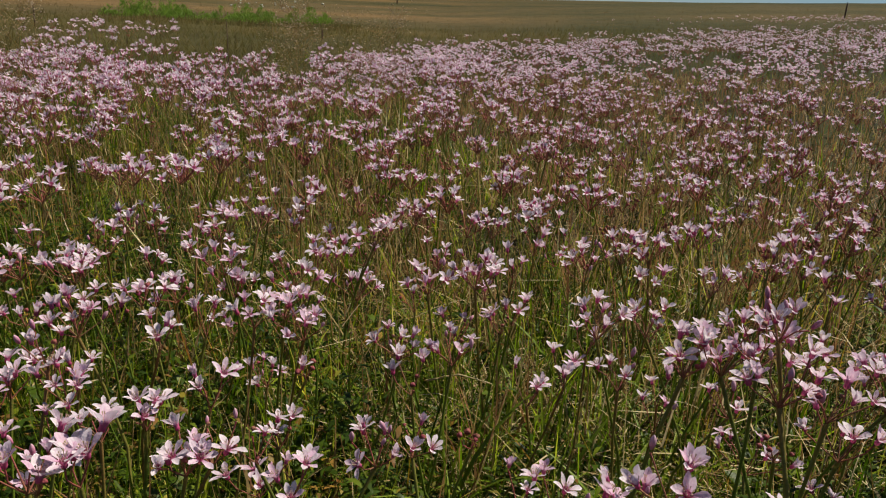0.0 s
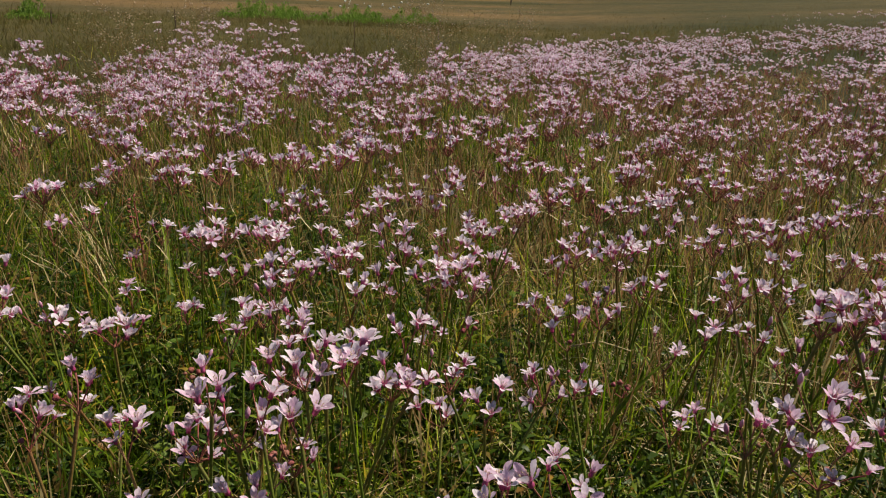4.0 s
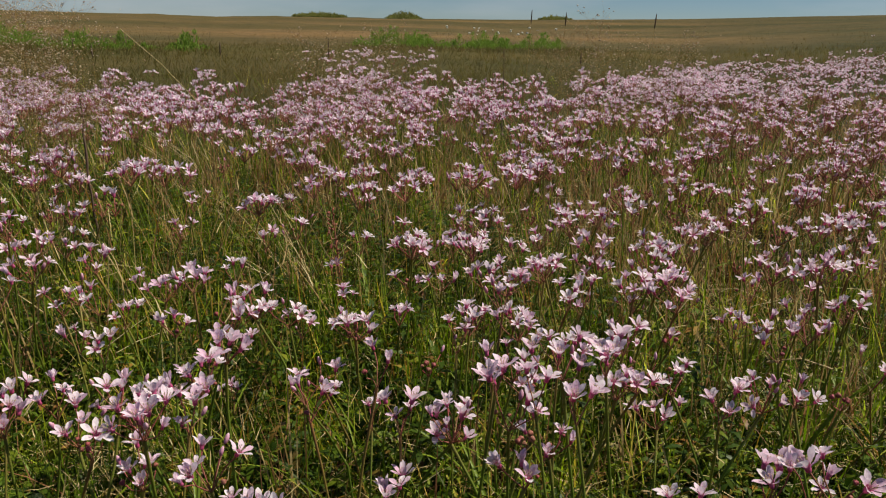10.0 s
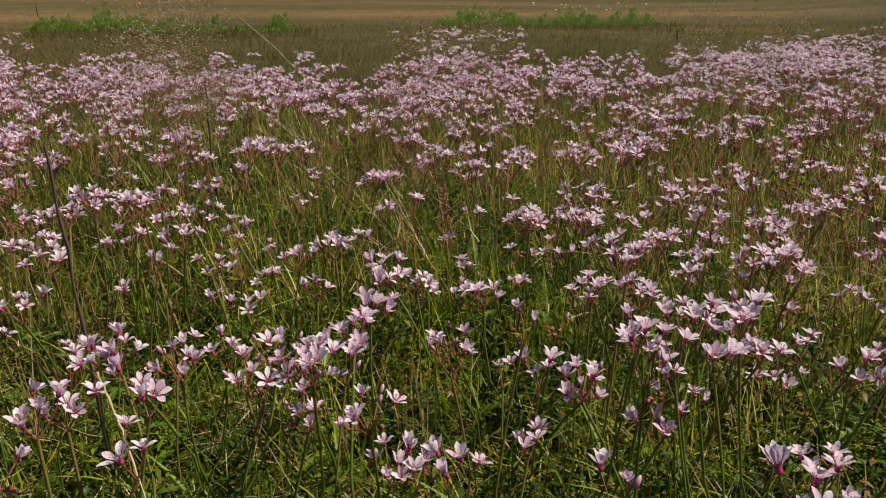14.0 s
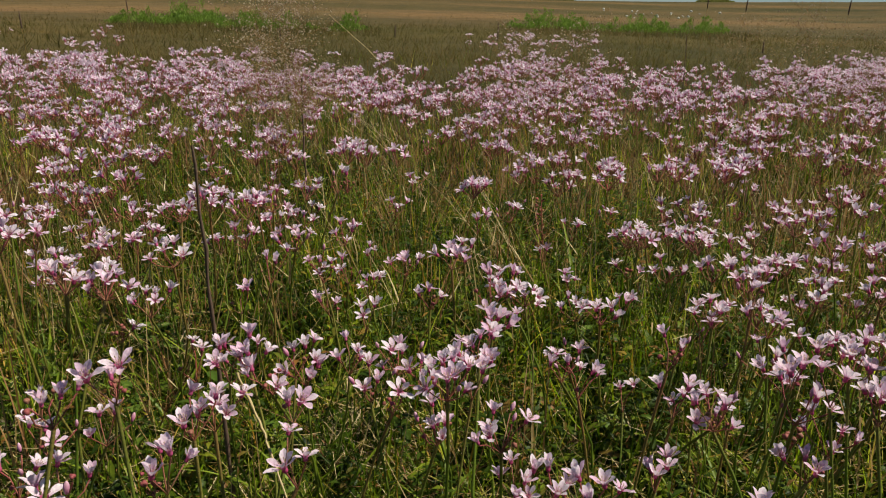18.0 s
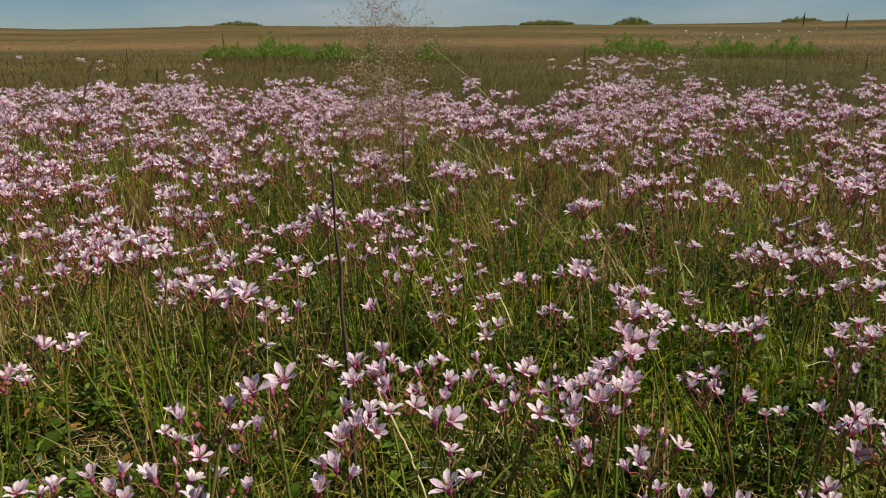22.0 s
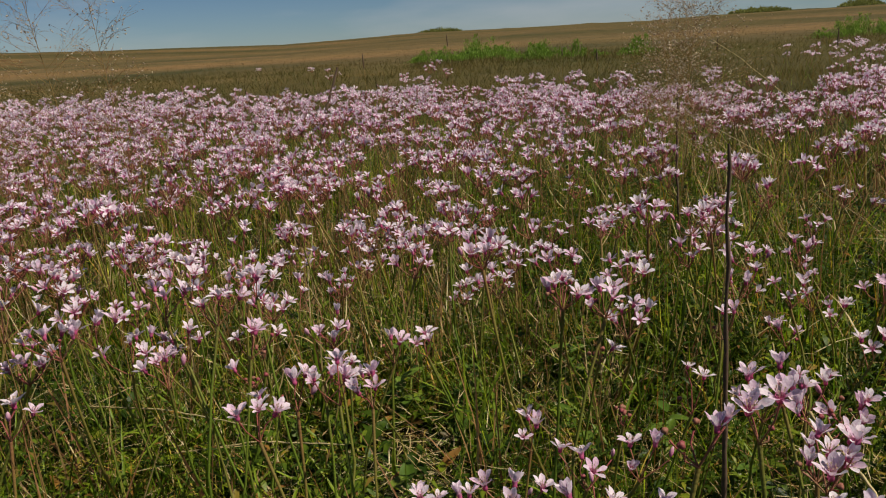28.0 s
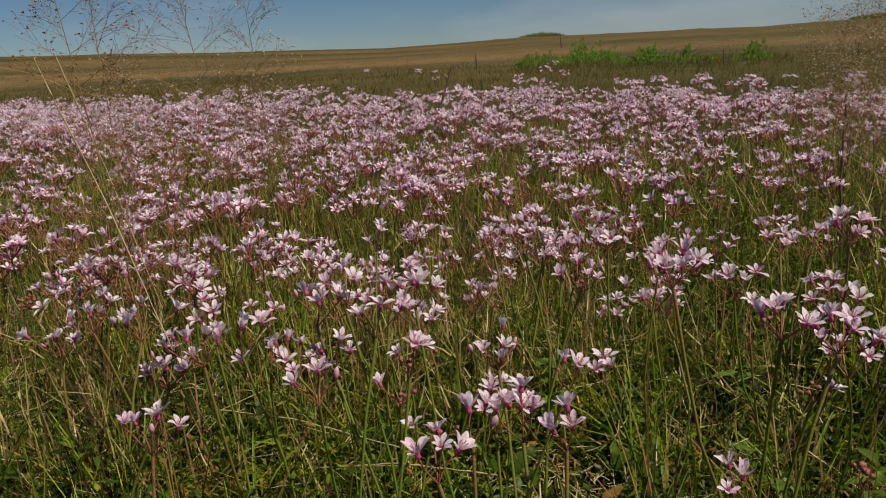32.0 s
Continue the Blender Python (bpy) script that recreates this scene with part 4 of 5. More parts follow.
def grass():
    U = rng.uniform
    parts = []
    x, y = tufted(20000, 0.25, 1.6, size=0.022, per=6)
    k = len(x)
    parts.append(blades(x, y, U(0.03, 0.13, k), U(0.0018, 0.0046, k), U(2, 60, k), U(5, 110, k), 4))
    # thin bent blades in a tangle
    x, y = tufted(17000, 0.25, 2.4, size=0.035, per=5)
    k = len(x)
    parts.append(blades(x, y, U(0.07, 0.20, k), U(0.0014, 0.0032, k), U(5, 75, k), U(-70, 120, k), 4))
    x, y = scatter(3000, 0.25, 1.8)
    k = len(x)
    parts.append(blades(x, y, U(0.10, 0.24, k), U(0.0020, 0.0044, k), U(0, 35, k), U(-20, 80, k), 4))
    x, y = tufted(30000, 1.4, 4.2, size=0.034, per=20)
    inn = (inside(x, y, EDGE) | (rng.random(len(x)) < 0.15)) & (rng.random(len(x)) > 0.6 * smooth(0.1, 0.5, x) * smooth(1.4, 2.2, y))
    x, y = x[inn], y[inn]
    k = len(x)
    parts.append(blades(x, y, U(0.06, 0.23, k), U(0.0024, 0.0066, k), U(0, 68, k), U(-50, 110, k), 4))
    x, y = tufted(30000, 4.2, 9.0, size=0.08, per=6)
    inn = (inside(x, y, EDGE) | (rng.random(len(x)) < 0.06)) & (rng.random(len(x)) > 0.92 * smooth(-0.3, 0.3, x))
    x, y = x[inn], y[inn]
    k = len(x)
    parts.append(blades(x, y, U(0.12, 0.28, k), U(0.003, 0.007, k), U(2, 45, k), U(5, 50, k), 1))
    # taller growth where few flowers stand
    for gx, gy, rx, ry, left in GAPS:
        if gy < 0.8 or left > 0.35:
            continue
        m = max(2, int(40 * rx * ry / 0.1))
        x, y = np.repeat(rng.normal(gx, rx * 0.6, m), 26), np.repeat(rng.normal(gy, ry * 0.6, m), 26)
        k = len(x)
        x, y = x + rng.normal(0, 0.026, k), y + rng.normal(0, 0.026, k)
        parts.append(blades(x, y, U(0.06, 0.23, k), U(0.0022, 0.0056, k), U(0, 65, k), U(-50, 110, k), 4))
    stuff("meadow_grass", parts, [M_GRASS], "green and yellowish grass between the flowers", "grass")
    parts = []
    x, y = tufted(6500, 0.25, 2.4, size=0.04, per=5)
    k = len(x)
    parts.append(blades(x, y, U(0.06, 0.24, k), U(0.0012, 0.003, k), U(5, 60, k), U(-20, 80, k), 4))
    x, y = tufted(5000, 0.9, 3.2, size=0.018, per=14)
    k = len(x)
    parts.append(blades(x, y, U(0.10, 0.30, k), U(0.0020, 0.0046, k), U(0, 25, k), U(-10, 40, k), 4))
    x, y = tufted(6000, 1.2, 3.6, size=0.04, per=12)
    k = len(x)
    parts.append(blades(x, y, U(0.06, 0.24, k), U(0.0016, 0.0036, k), U(5, 75, k), U(-60, 90, k), 4))
    x, y = scatter(5200, 2.0, 5.5)
    inn = inside(x, y, EDGE)
    x, y = x[inn], y[inn]
    k = len(x)
    parts.append(blades(x, y, U(0.14, 0.34, k), U(0.0025, 0.0055, k), U(0, 30, k), U(0, 50, k), 3))
    x, y = scatter(5000, 0.3, 2.4)
    k = len(x)
    parts.append(blades(x, y, U(0.08, 0.22, k), U(0.0012, 0.0026, k), U(0, 50, k), U(60, 220, k), 5))
    # brown withered growth under the thinner flowers
    for m, r0, r1, w in ((3000, 1.9, 3.4, 0.0034), (16000, 3.2, 8.0, 0.006)):
        x, y = tufted(m, r0, r1, -40.0, 16.0, size=0.05, per=8)
        inn = inside(x, y, EDGE)
        x, y = x[inn], y[inn]
        k = len(x)
        parts.append(blades(x, y, U(0.04, 0.19, k), U(0.4 * w, w, k), U(10, 85, k), U(-60, 90, k), 3))
    x, y = scatter(6500, 0.25, 2.2)
    for px, py, pr, k in ((-1.42, 0.22, 0.09, 170), (-1.30, 0.12, 0.06, 120), (0.22, 1.08, 0.22, 1300), (-0.05, 1.0, 0.14, 500), (-0.92, 0.58, 0.08, 300)):
        x, y = np.concatenate([x, rng.normal(px, pr * 0.7, k)]), np.concatenate([y, rng.normal(py, pr * 0.7, k)])
    k = len(x)
    litter = [blades(x, y, U(0.02, 0.10, k), U(0.001, 0.0028, k), U(70, 96, k), U(-15, 15, k), 2, lift=0.004 + 0.06 * U(0, 1, (k, 1)) ** 2.5)]
    # straw caught higher up among the blades
    x, y = scatter(8000, 0.3, 2.4)
    k = len(x)
    litter.append(blades(x, y, U(0.012, 0.065, k), U(0.0010, 0.0024, k), U(20, 95, k), U(-30, 50, k), 3, lift=0.008 + 0.11 * U(0, 1, (k, 1)) ** 1.8))
    x, y = tufted(6500, 1.3, 4.2, size=0.06, per=5)
    k = len(x)
    litter.append(blades(x, y, U(0.03, 0.13, k), U(0.0016, 0.0034, k), U(10, 90, k), U(-50, 80, k), 3, lift=0.02 + 0.16 * U(0, 1, (k, 1))))
    stuff("dry_grass", parts, [M_DRY], "rusty and straw-coloured dead grass stalks between the flowers", "grass")
    stuff("straw_litter", litter, [M_STRAW], "bleached straw litter lying on the soil under the grass", "litter")


grass()


def herb_template(n, size):
    """A low rosette of small oval leaves."""
    parts, q, uv = [], *grid(2, 2)
    for k in range(n):
        az, el, ln = rng.uniform(0, 6.28), rng.uniform(10, 55), size * rng.uniform(0.6, 1.2)
        r0, wd = rng.uniform(0.0, size * 0.7), ln * rng.uniform(0.28, 0.42)
        v = []
        for j in range(3):
            s = j / 2
            w = wd * math.sin(math.pi * (0.08 + 0.86 * s)) ** 0.7
            zz = rng.uniform(0.0, 0.002) + r0 * 0.3 + ln * s * math.sin(radians(el)) - 0.35 * ln * s * s
            for i in (-0.5, 0, 0.5):
                px, py = r0 + ln * s * math.cos(radians(el)), i * w
                v.append((px * math.cos(az) - py * math.sin(az), px * math.sin(az) + py * math.cos(az), zz + abs(i) * w * 0.3 + size * 0.3))
        parts.append((np.array(v), q, uv, np.zeros(len(q), int)))
    return joined(parts)


def herbs():
    parts = []
    for k, (n, size) in enumerate(((6, 0.022), (8, 0.016), (5, 0.030), (9, 0.013))):
        tpl = herb_template(n, size)
        x, y = tufted(1900, 0.25, 1.8, size=0.06, per=6)
        bare = (np.hypot(x + 1.41, y - 0.22) < 0.10) | ((np.hypot((x - 0.2) / 0.28, (y - 1.05) / 0.24) < 1) & (rng.random(len(x)) < 0.7))
        x, y = x[~bare], y[~bare]
        z = terrain(x, y) + rng.uniform(0, 0.045, len(x))
        up = np.stack([rng.normal(0, 0.3, len(x)), rng.normal(0, 0.3, len(x)), np.ones(len(x))], -1)
        parts.append(stamp(tpl, turned(up, rng.uniform(0, 6.28, len(x))) * rng.uniform(0.7, 1.3, len(x))[:, None, None], np.stack([x, y, z], -1)))
    for n, size, count in ((5, 0.045, 420), (4, 0.06, 160)):
        tpl = herb_template(n, size)
        x, y = tufted(count, 0.3, 1.9, size=0.08, per=3)
        z = terrain(x, y) + rng.uniform(0.0, 0.05, len(x))
        up = np.stack([rng.normal(0, 0.4, len(x)), rng.normal(0, 0.4, len(x)), np.ones(len(x))], -1)
        parts.append(stamp(tpl, turned(up, rng.uniform(0, 6.28, len(x))) * rng.uniform(0.6, 1.1, len(x))[:, None, None], np.stack([x, y, z], -1)))
    stuff("ground_herbs", parts, [M_HERB], "low green broad-leaved weeds under the flowers", "weeds")


herbs()


def sprig_template(h, leaf, n):
    """An upright weed: a thin stem with small leaves in pairs."""
    parts, q, uv = [], *grid(1, 2)
    lean = rng.uniform(-0.25, 0.25, 2)
    for k in range(n):
        f = (k + 1) / n
        az, ln = k * 2.4 + rng.uniform(-0.5, 0.5), leaf * (1.15 - 0.55 * f) * rng.uniform(0.8, 1.2)
        wd, up = ln * rng.uniform(0.26, 0.40), rng.uniform(0.1, 0.7)
        v = []
        for s, w in ((0.0, 0.3), (0.5, 1.0), (1.0, 0.12)):
            for i in (-0.5, 0.5):
                px, py = ln * s, i * w * wd
                v.append((px * math.cos(az) - py * math.sin(az) + lean[0] * h * f * f, px * math.sin(az) + py * math.cos(az) + lean[1] * h * f * f, h * f + ln * (up * s - 0.45 * s * s) + abs(i) * w * wd * 0.4))
        parts.append((np.array(v), q, uv, np.zeros(len(q), int)))
    parts.append(tube([(lean[0] * h * f * f, lean[1] * h * f * f, h * f) for f in (0, 0.5, 1.0)], [0.0010, 0.0008, 0.0004], 3))
    return joined(parts)


def sprigs():
    parts = []
    for h, leaf, n, count, r1 in ((0.12, 0.024, 12, 800, 2.0), (0.16, 0.020, 14, 700, 2.4), (0.09, 0.016, 12, 1000, 2.0), (0.17, 0.030, 11, 400, 2.4), (0.13, 0.012, 15, 700, 2.0), (0.14, 0.034, 9, 1800, 4.0)):
        tpl = sprig_template(h, leaf, n)
        x, y = tufted(count, 0.3, r1, size=0.05, per=4)
        gx, gy = [], []
        for cx, cy, rx, ry, left in GAPS:
            if cy > 0.75:
                m = int(count * 0.09 * min(1.0, rx * ry / 0.1))
                gx.append(rng.normal(cx, rx * 0.65, m)), gy.append(rng.normal(cy, ry * 0.65, m))
        x, y = np.concatenate([x] + gx), np.concatenate([y] + gy)
        bare = (np.hypot(x + 1.41, y - 0.22) < 0.12) | ((np.hypot((x - 0.2) / 0.28, (y - 1.05) / 0.24) < 1) & (rng.random(len(x)) < 0.75))
        x, y = x[~bare], y[~bare]
        up = np.stack([rng.normal(0, 0.22, len(x)), rng.normal(0, 0.22, len(x)), np.ones(len(x))], -1)
        parts.append(stamp(tpl, turned(up, rng.uniform(0, 6.28, len(x))) * rng.uniform(0.55, 1.15, len(x))[:, None, None], np.stack([x, y, terrain(x, y)], -1)))
    stuff("leafy_weeds", parts, [M_HERB], "small leafy green weeds upright in the grass", "weeds")


sprigs()


def wild_meadow():
    """The darker, rougher grassland beyond the flowers."""
    U, parts = rng.uniform, []
    for n, r0, r1, w0, w1, h0, h1, nv in ((80000, 3.0, 10.0, 0.003, 0.007, 0.06, 0.19, 2), (70000, 9.0, 24.0, 0.007, 0.015, 0.05, 0.22, 1), (24000, 22.0, 60.0, 0.016, 0.034, 0.03, 0.09, 1)):
        x, y = tufted(n, r0, r1, size=0.02 * r0 + 0.03, per=6, power=1.1)
        out = ~inside(x, y, EDGE) | (rng.random(len(x)) < 0.02)
        x, y = x[out], y[out]
        k = len(x)
        parts.append(blades(x, y, U(h0, h1, k), U(w0, w1, k), U(8, 45, k), U(5, 50, k), nv))
    for a0, a1, r0, r1 in ((5.0, 22.0, 18.5, 23.5), (31.0, 49.5, 15.5, 20.5)):
        x, y = tufted(3600, r0, r1, a0, a1, size=0.12, per=6)
        k = len(x)
        parts.append(blades(x, y, U(0.06, 0.20, k), U(0.008, 0.018, k), U(5, 40, k), U(5, 50, k), 2))
    x, y = scatter(15000, 0.35, 7.0, 125.0, 320.0, 1.5)
    k = len(x)
    parts.append(blades(x, y, U(0.06, 0.18, k), U(0.003, 0.007, k), U(10, 55, k), U(5, 60, k), 2))
    stuff("wild_grass", parts, [M_MEADOW], "rough dark olive and brown grass past the flowers", "grass")


wild_meadow()

# ---- things in the near field ----


def stalk(name, pts, r0, r1, mat, label, category, sides=6):
    p = np.array(pts, float)
    t = np.linspace(0, 1, len(p))
    tt = np.linspace(0, 1, 22)
    P = np.stack([np.interp(tt, t, p[:, k]) for k in range(3)], -1)
    P[1:-1] += rng.normal(0, r0 * 0.24, (20, 3))
    me = mesh_of(name, *tube(P, np.linspace(r0, r1, 22) * rng.uniform(0.72, 1.22, 22), sides)[:3], [mat])
    return tagged(new(name, me), label, category)


stalk("dead_stalk", [(-0.955, 0.315, 0.0), (-0.958, 0.305, 0.25), (-0.957, 0.289, 0.515)], 0.0034, 0.0017, M_STICK, "thick dark dead stalk upright among the flowers", "stalk")
stalk("dead_stalk", [(-1.67, 1.47, 0.0), (-1.69, 1.475, 0.22), (-1.70, 1.49, 0.457)], 0.0038, 0.0027, M_STICK, "dark dead stalk upright in the flowering field", "stalk")
stalk("dead_stalk", [(-4.40, 2.14, 0.0), (-4.39, 2.20, 0.25), (-4.363, 2.296, 0.50)], 0.010, 0.007, M_STICK, "leaning dark dead stalk at the far flower edge", "stalk")
stalk("dead_stalk", [(-1.0, 3.7, 0.0), (-1.0, 3.73, 0.3), (-1.01, 3.74, 0.55)], 0.0026, 0.0018, M_STICK, "thin dark dead stalk upright among pink flowers", "stalk")


def panicle_grass(x, y, height, spread, seed, label, lean=(0.0, 0.0), seeds=180, thick=1.0, plump=1.0, rays=26):
    """A tall wispy grass: culm, hair-thin branches, and small seeds."""
    g = random.Random(seed)
    z0 = float(terrain(x, y))
    root = tagged(new("panicle_grass"), label, "grass", "tall seeding grasses")
    root.matrix_basis = pose(x, y, z0)
    pts = [np.array([lean[0] * s * s, lean[1] * s * s, height * s]) for s in np.linspace(0, 1, 9)]
    link("culm", mesh_of("culm", *tube(pts, np.linspace(0.0009, 0.0003, 9) * thick, 5)[:3], [M_DRY]), root)
    twigs, grains = [], []
    grain = spun([(0.0002, 0), (0.0013, 0.0012), (0.0011, 0.003), (0.0002, 0.0045)], 4)
    for k in range(rays):
        s = 0.52 + 0.48 * k / rays
        p = np.array([lean[0] * s * s, lean[1] * s * s, height * s])
        az, ln = g.uniform(0, 6.28), spread * (1.15 - 0.75 * (k / rays)) * g.uniform(0.6, 1.1)
        d = np.array([math.cos(az) * 0.8, math.sin(az) * 0.8, g.uniform(0.35, 0.8)])
        line = [p, p + d * ln * 0.5, p + d * ln + np.array([0, 0, -0.12 * ln])]
        twigs.append(tube(line, [0.0003 * thick, 0.00022 * thick, 0.00016 * thick], 3))
        for _ in range(seeds // rays):
            f = g.uniform(0.3, 1.0)
            e = p + d * ln * f + np.array([g.gauss(0, 0.13), g.gauss(0, 0.13), g.gauss(0, 0.13)]) * ln
            b = p + d * ln * max(0.1, f - 0.2)
            twigs.append(tube([b, (b + e) / 2 + np.array([0, 0, 0.01 * ln]), e], [0.00014 * thick] * 3, 3))
            grains.append((e, np.array([g.gauss(0, 1), g.gauss(0, 1), g.uniform(-1, 0.2)])))
    v = joined(twigs)
    link("panicle", mesh_of("panicle", *v[:3], [M_DRY]), root)
    loc, ax = np.array([a for a, _ in grains]), np.array([b for _, b in grains])
    v = stamp(grain, turned(ax, rng.uniform(0, 6, len(ax))) * (rng.uniform(0.6, 1.6, len(ax)) * thick * plump)[:, None, None], loc)
    link("seed_cloud", mesh_of("seed_cloud", *v[:3], [M_SEED if plump > 0.52 else M_DRY]), root, None, "tiny straw-coloured seeds")
    return root


PANICLES = [(-1.30, 0.80, 0.72, 0.15, 0.02, 0.0, 0.9), (-1.42, 1.02, 0.70, 0.16, -0.03, 0.03, 0.9), (-1.55, 1.25, 0.72, 0.17, 0.03, 0.0, 1), (-1.64, 1.36, 0.66, 0.16, -0.03, 0.0, 1), (-1.50, 1.12, 0.75, 0.14, 0.0, -0.02, 0.9),
            (-1.12, 1.72, 0.60, 0.16, 0.0, 0.0, 1), (-1.02, 1.86, 0.64, 0.15, 0.04, 0.0, 1), (-0.40, 2.20, 0.66, 0.16, 0.0, 0.0, 1), (-0.22, 2.36, 0.60, 0.17, 0.06, 0.0, 1), (-0.75, 4.1, 0.58, 0.24, 0.0, 0.0, 1)]
NEAR_PANICLES = [(-1.755, -0.045, 0.80, 0.15, -0.02, -0.06, 1, 0.56), (-1.73, 0.005, 0.75, 0.13, 0.0, -0.03, 1, 0.56), (-1.49, -0.25, 0.76, 0.11, 0.0, -0.05, 1, 0.48), (-1.56, -0.24, 0.74, 0.12, -0.03, 0.0, 1, 0.5), (-2.9, 0.1, 0.62, 0.16, 0.0, 0.0, 1, 0.9)]
for k, (px, py, ph, ps, lx, ly, th) in enumerate(PANICLES):
    panicle_grass(px, py, ph, 1.3 * ps, 70 + k, "tall wispy grass with a cloud of fine seeds", (lx, ly), 560, 0.8 * th, 1.05, 40)
for k, (px, py, ph, ps, lx, ly, th, size) in enumerate(NEAR_PANICLES):
    panicle_grass(px, py, ph, ps, 90 + k, "tall wispy grass with a cloud of fine seeds", (lx, ly), 520, th, size, 52)


def dry_tuft(x, y, n, length, seed, label, dirn=(0.0, 0.0), up=1.0, thick=0.0013, fan=0.16):
    """A leaning tuft of bleached straw."""
    g = random.Random(seed)
    root = tagged(new("straw_tuft"), label, "grass")
    root.matrix_basis = pose(x, y, float(terrain(x, y)))
    for k in range(n):
        ln = length * g.uniform(0.6, 1.1)
        d = np.array([dirn[0] + g.gauss(0, fan), dirn[1] + g.gauss(0, fan), up * g.uniform(0.8, 1.1)])
        d /= np.linalg.norm(d)
        b = np.array([g.gauss(0, 0.012), g.gauss(0, 0.012), 0])
        bow = np.array([dirn[0] + g.gauss(0, 0.5), dirn[1] + g.gauss(0, 0.5), g.uniform(-1.6, -0.2)]) * 0.2 * ln
        pts = [b + d * ln * s + bow * s * s for s in np.linspace(0, 1, 6)]
        link("straw", mesh_of("straw", *tube(pts, np.linspace(thick, thick * 0.4, 6), 4)[:3], [M_DRY if "rusty" in label or "brown" in label else M_STRAW]), root)
    return root


dry_tuft(-0.79, 1.05, 14, 0.66, 1, "pale straw tuft leaning over in green grass", (-0.62, 0.78), 0.42, 0.0014, 0.06)
dry_tuft(-0.84, 1.12, 10, 0.60, 12, "rusty withered stalks leaning over with pale straw", (-0.66, 0.74), 0.50, 0.0011, 0.10)
dry_tuft(-0.80, 1.16, 6, 0.34, 2, "pale straw tuft leaning over in green grass", (-0.5, 0.4), 0.7, 0.0012)
dry_tuft(-1.15, 1.5, 4, 0.30, 5, "yellowish straw tuft leaning over in green grass", (-0.6, 0.4), 0.6, 0.0016)
dry_tuft(-1.75, 2.2, 8, 0.5, 3, "long bleached grass stalks bent sideways", (-0.6, 0.2), 0.6, 0.0018)
dry_tuft(-0.10, 0.84, 5, 0.20, 4, "broken brown straw stalks in the grass", (-0.1, 0.1), 0.95, 0.0018)
dry_tuft(0.10, 1.02, 6, 0.18, 6, "broken brown straw stalks in the grass", (0.2, 0.0), 0.9, 0.0016)
dry_tuft(0.24, 0.98, 7, 0.2, 7, "yellow dying grass tuft in the green", (0.1, 0.2), 1.0, 0.0020)
dry_tuft(-0.68, 0.22, 6, 0.25, 8, "withered brown stalks under pink flowers", (0.1, -0.1), 1.0, 0.0018)
dry_tuft(-1.42, 0.80, 8, 0.32, 9, "rusty withered stalks beside green grass", (0.15, 0.1), 1.0, 0.0016)
dry_tuft(-1.0, 0.95, 8, 0.30, 10, "rusty withered stalks beside green grass", (0.1, 0.15), 1.0, 0.0016)
dry_tuft(-1.2, 1.25, 8, 0.34, 11, "rusty withered stalks beside green grass", (-0.1, 0.15), 1.0, 0.0016)
for k, (ax, ay, az, bx, by, bz) in enumerate([(-1.85, -0.10, 0.09, -1.50, 0.03, 0.12), (-1.62, -0.05, 0.07, -1.40, 0.10, 0.10), (0.0, 0.95, 0.16, 0.09, 0.93, 0.17), (-0.83, 0.2, 0.30, -0.70, 0.12, 0.22), (-2.25, 2.14, 0.40, -1.55, 1.76, 0.235), (-2.20, 2.10, 0.385, -1.60, 1.84, 0.23), (-1.961, 2.01, 0.623, -1.50, 1.77, 0.40), (-1.537, -0.306, 0.621, -1.42, -0.255, 0.36), (-1.584, -0.28, 0.626, -1.55, -0.225, 0.36)]):
    stalk("straw", [(ax, ay, az), ((ax + bx) / 2, (ay + by) / 2, (az + bz) / 2 + 0.012), (bx, by, bz)], 0.0016 if k < 7 else 0.0008, 0.0009 if k < 7 else 0.0005, M_STRAW, "bleached fallen grass straw caught in the green grass", "straw", 4)

ME_BLADE = [mesh_of("blade", *blade_mesh(1.0, w, lean, bend, 7, 0.2)[:3], [M_LEAF]) for w, lean, bend in ((0.030, 4, 30), (0.036, 8, 70), (0.026, 2, 15), (0.032, 12, 110), (0.040, 14, 45))]


def grass_tuft(x, y, n, length, seed, label="tuft of bright green grass blades between the flowers"):
    g = random.Random(seed)
    root = tagged(new("grass_tuft"), label, "grass", "green grass tufts")
    root.matrix_basis = pose(x, y, float(terrain(x, y)) - 0.004)
    for k in range(n):
        m = Matrix.Translation((g.gauss(0, 0.016), g.gauss(0, 0.016), 0)) @ Matrix.Rotation(g.uniform(0, 6.28), 4, "Z") @ Matrix.Rotation(radians(g.uniform(0, 16)), 4, "X")
        link("blade", g.choice(ME_BLADE), root, m @ Matrix.Scale(length * g.uniform(0.5, 1.15), 4))
    return root


TUFTS = [(-2.08, 1.57), (-2.23, 1.48), (-1.80, 1.73), (-1.95, 1.50), (-2.38, 2.0), (-1.86, 1.9), (-1.34, 0.31), (-1.58, 0.18), (-1.82, 0.26), (-1.46, 0.40), (0.10, 0.95), (0.22, 1.17), (-1.24, 1.66),
         (-0.09, 1.02), (-1.26, 1.46), (-1.35, 1.15), (-2.13, 1.51), (-0.88, 0.98), (-1.5, 1.35), (-1.62, 1.2), (-2.76, 0.29), (-2.83, 0.13), (-1.05, 1.3), (-0.72, 1.15), (-0.98, 0.80), (-1.22, 0.0),
         (-1.68, 0.02), (-1.30, 0.75), (-0.45, 0.85), (0.0, 1.15), (0.12, 1.08), (0.28, 1.05), (0.34, 1.20), (0.18, 0.88), (0.40, 1.05), (0.05, 0.86)]
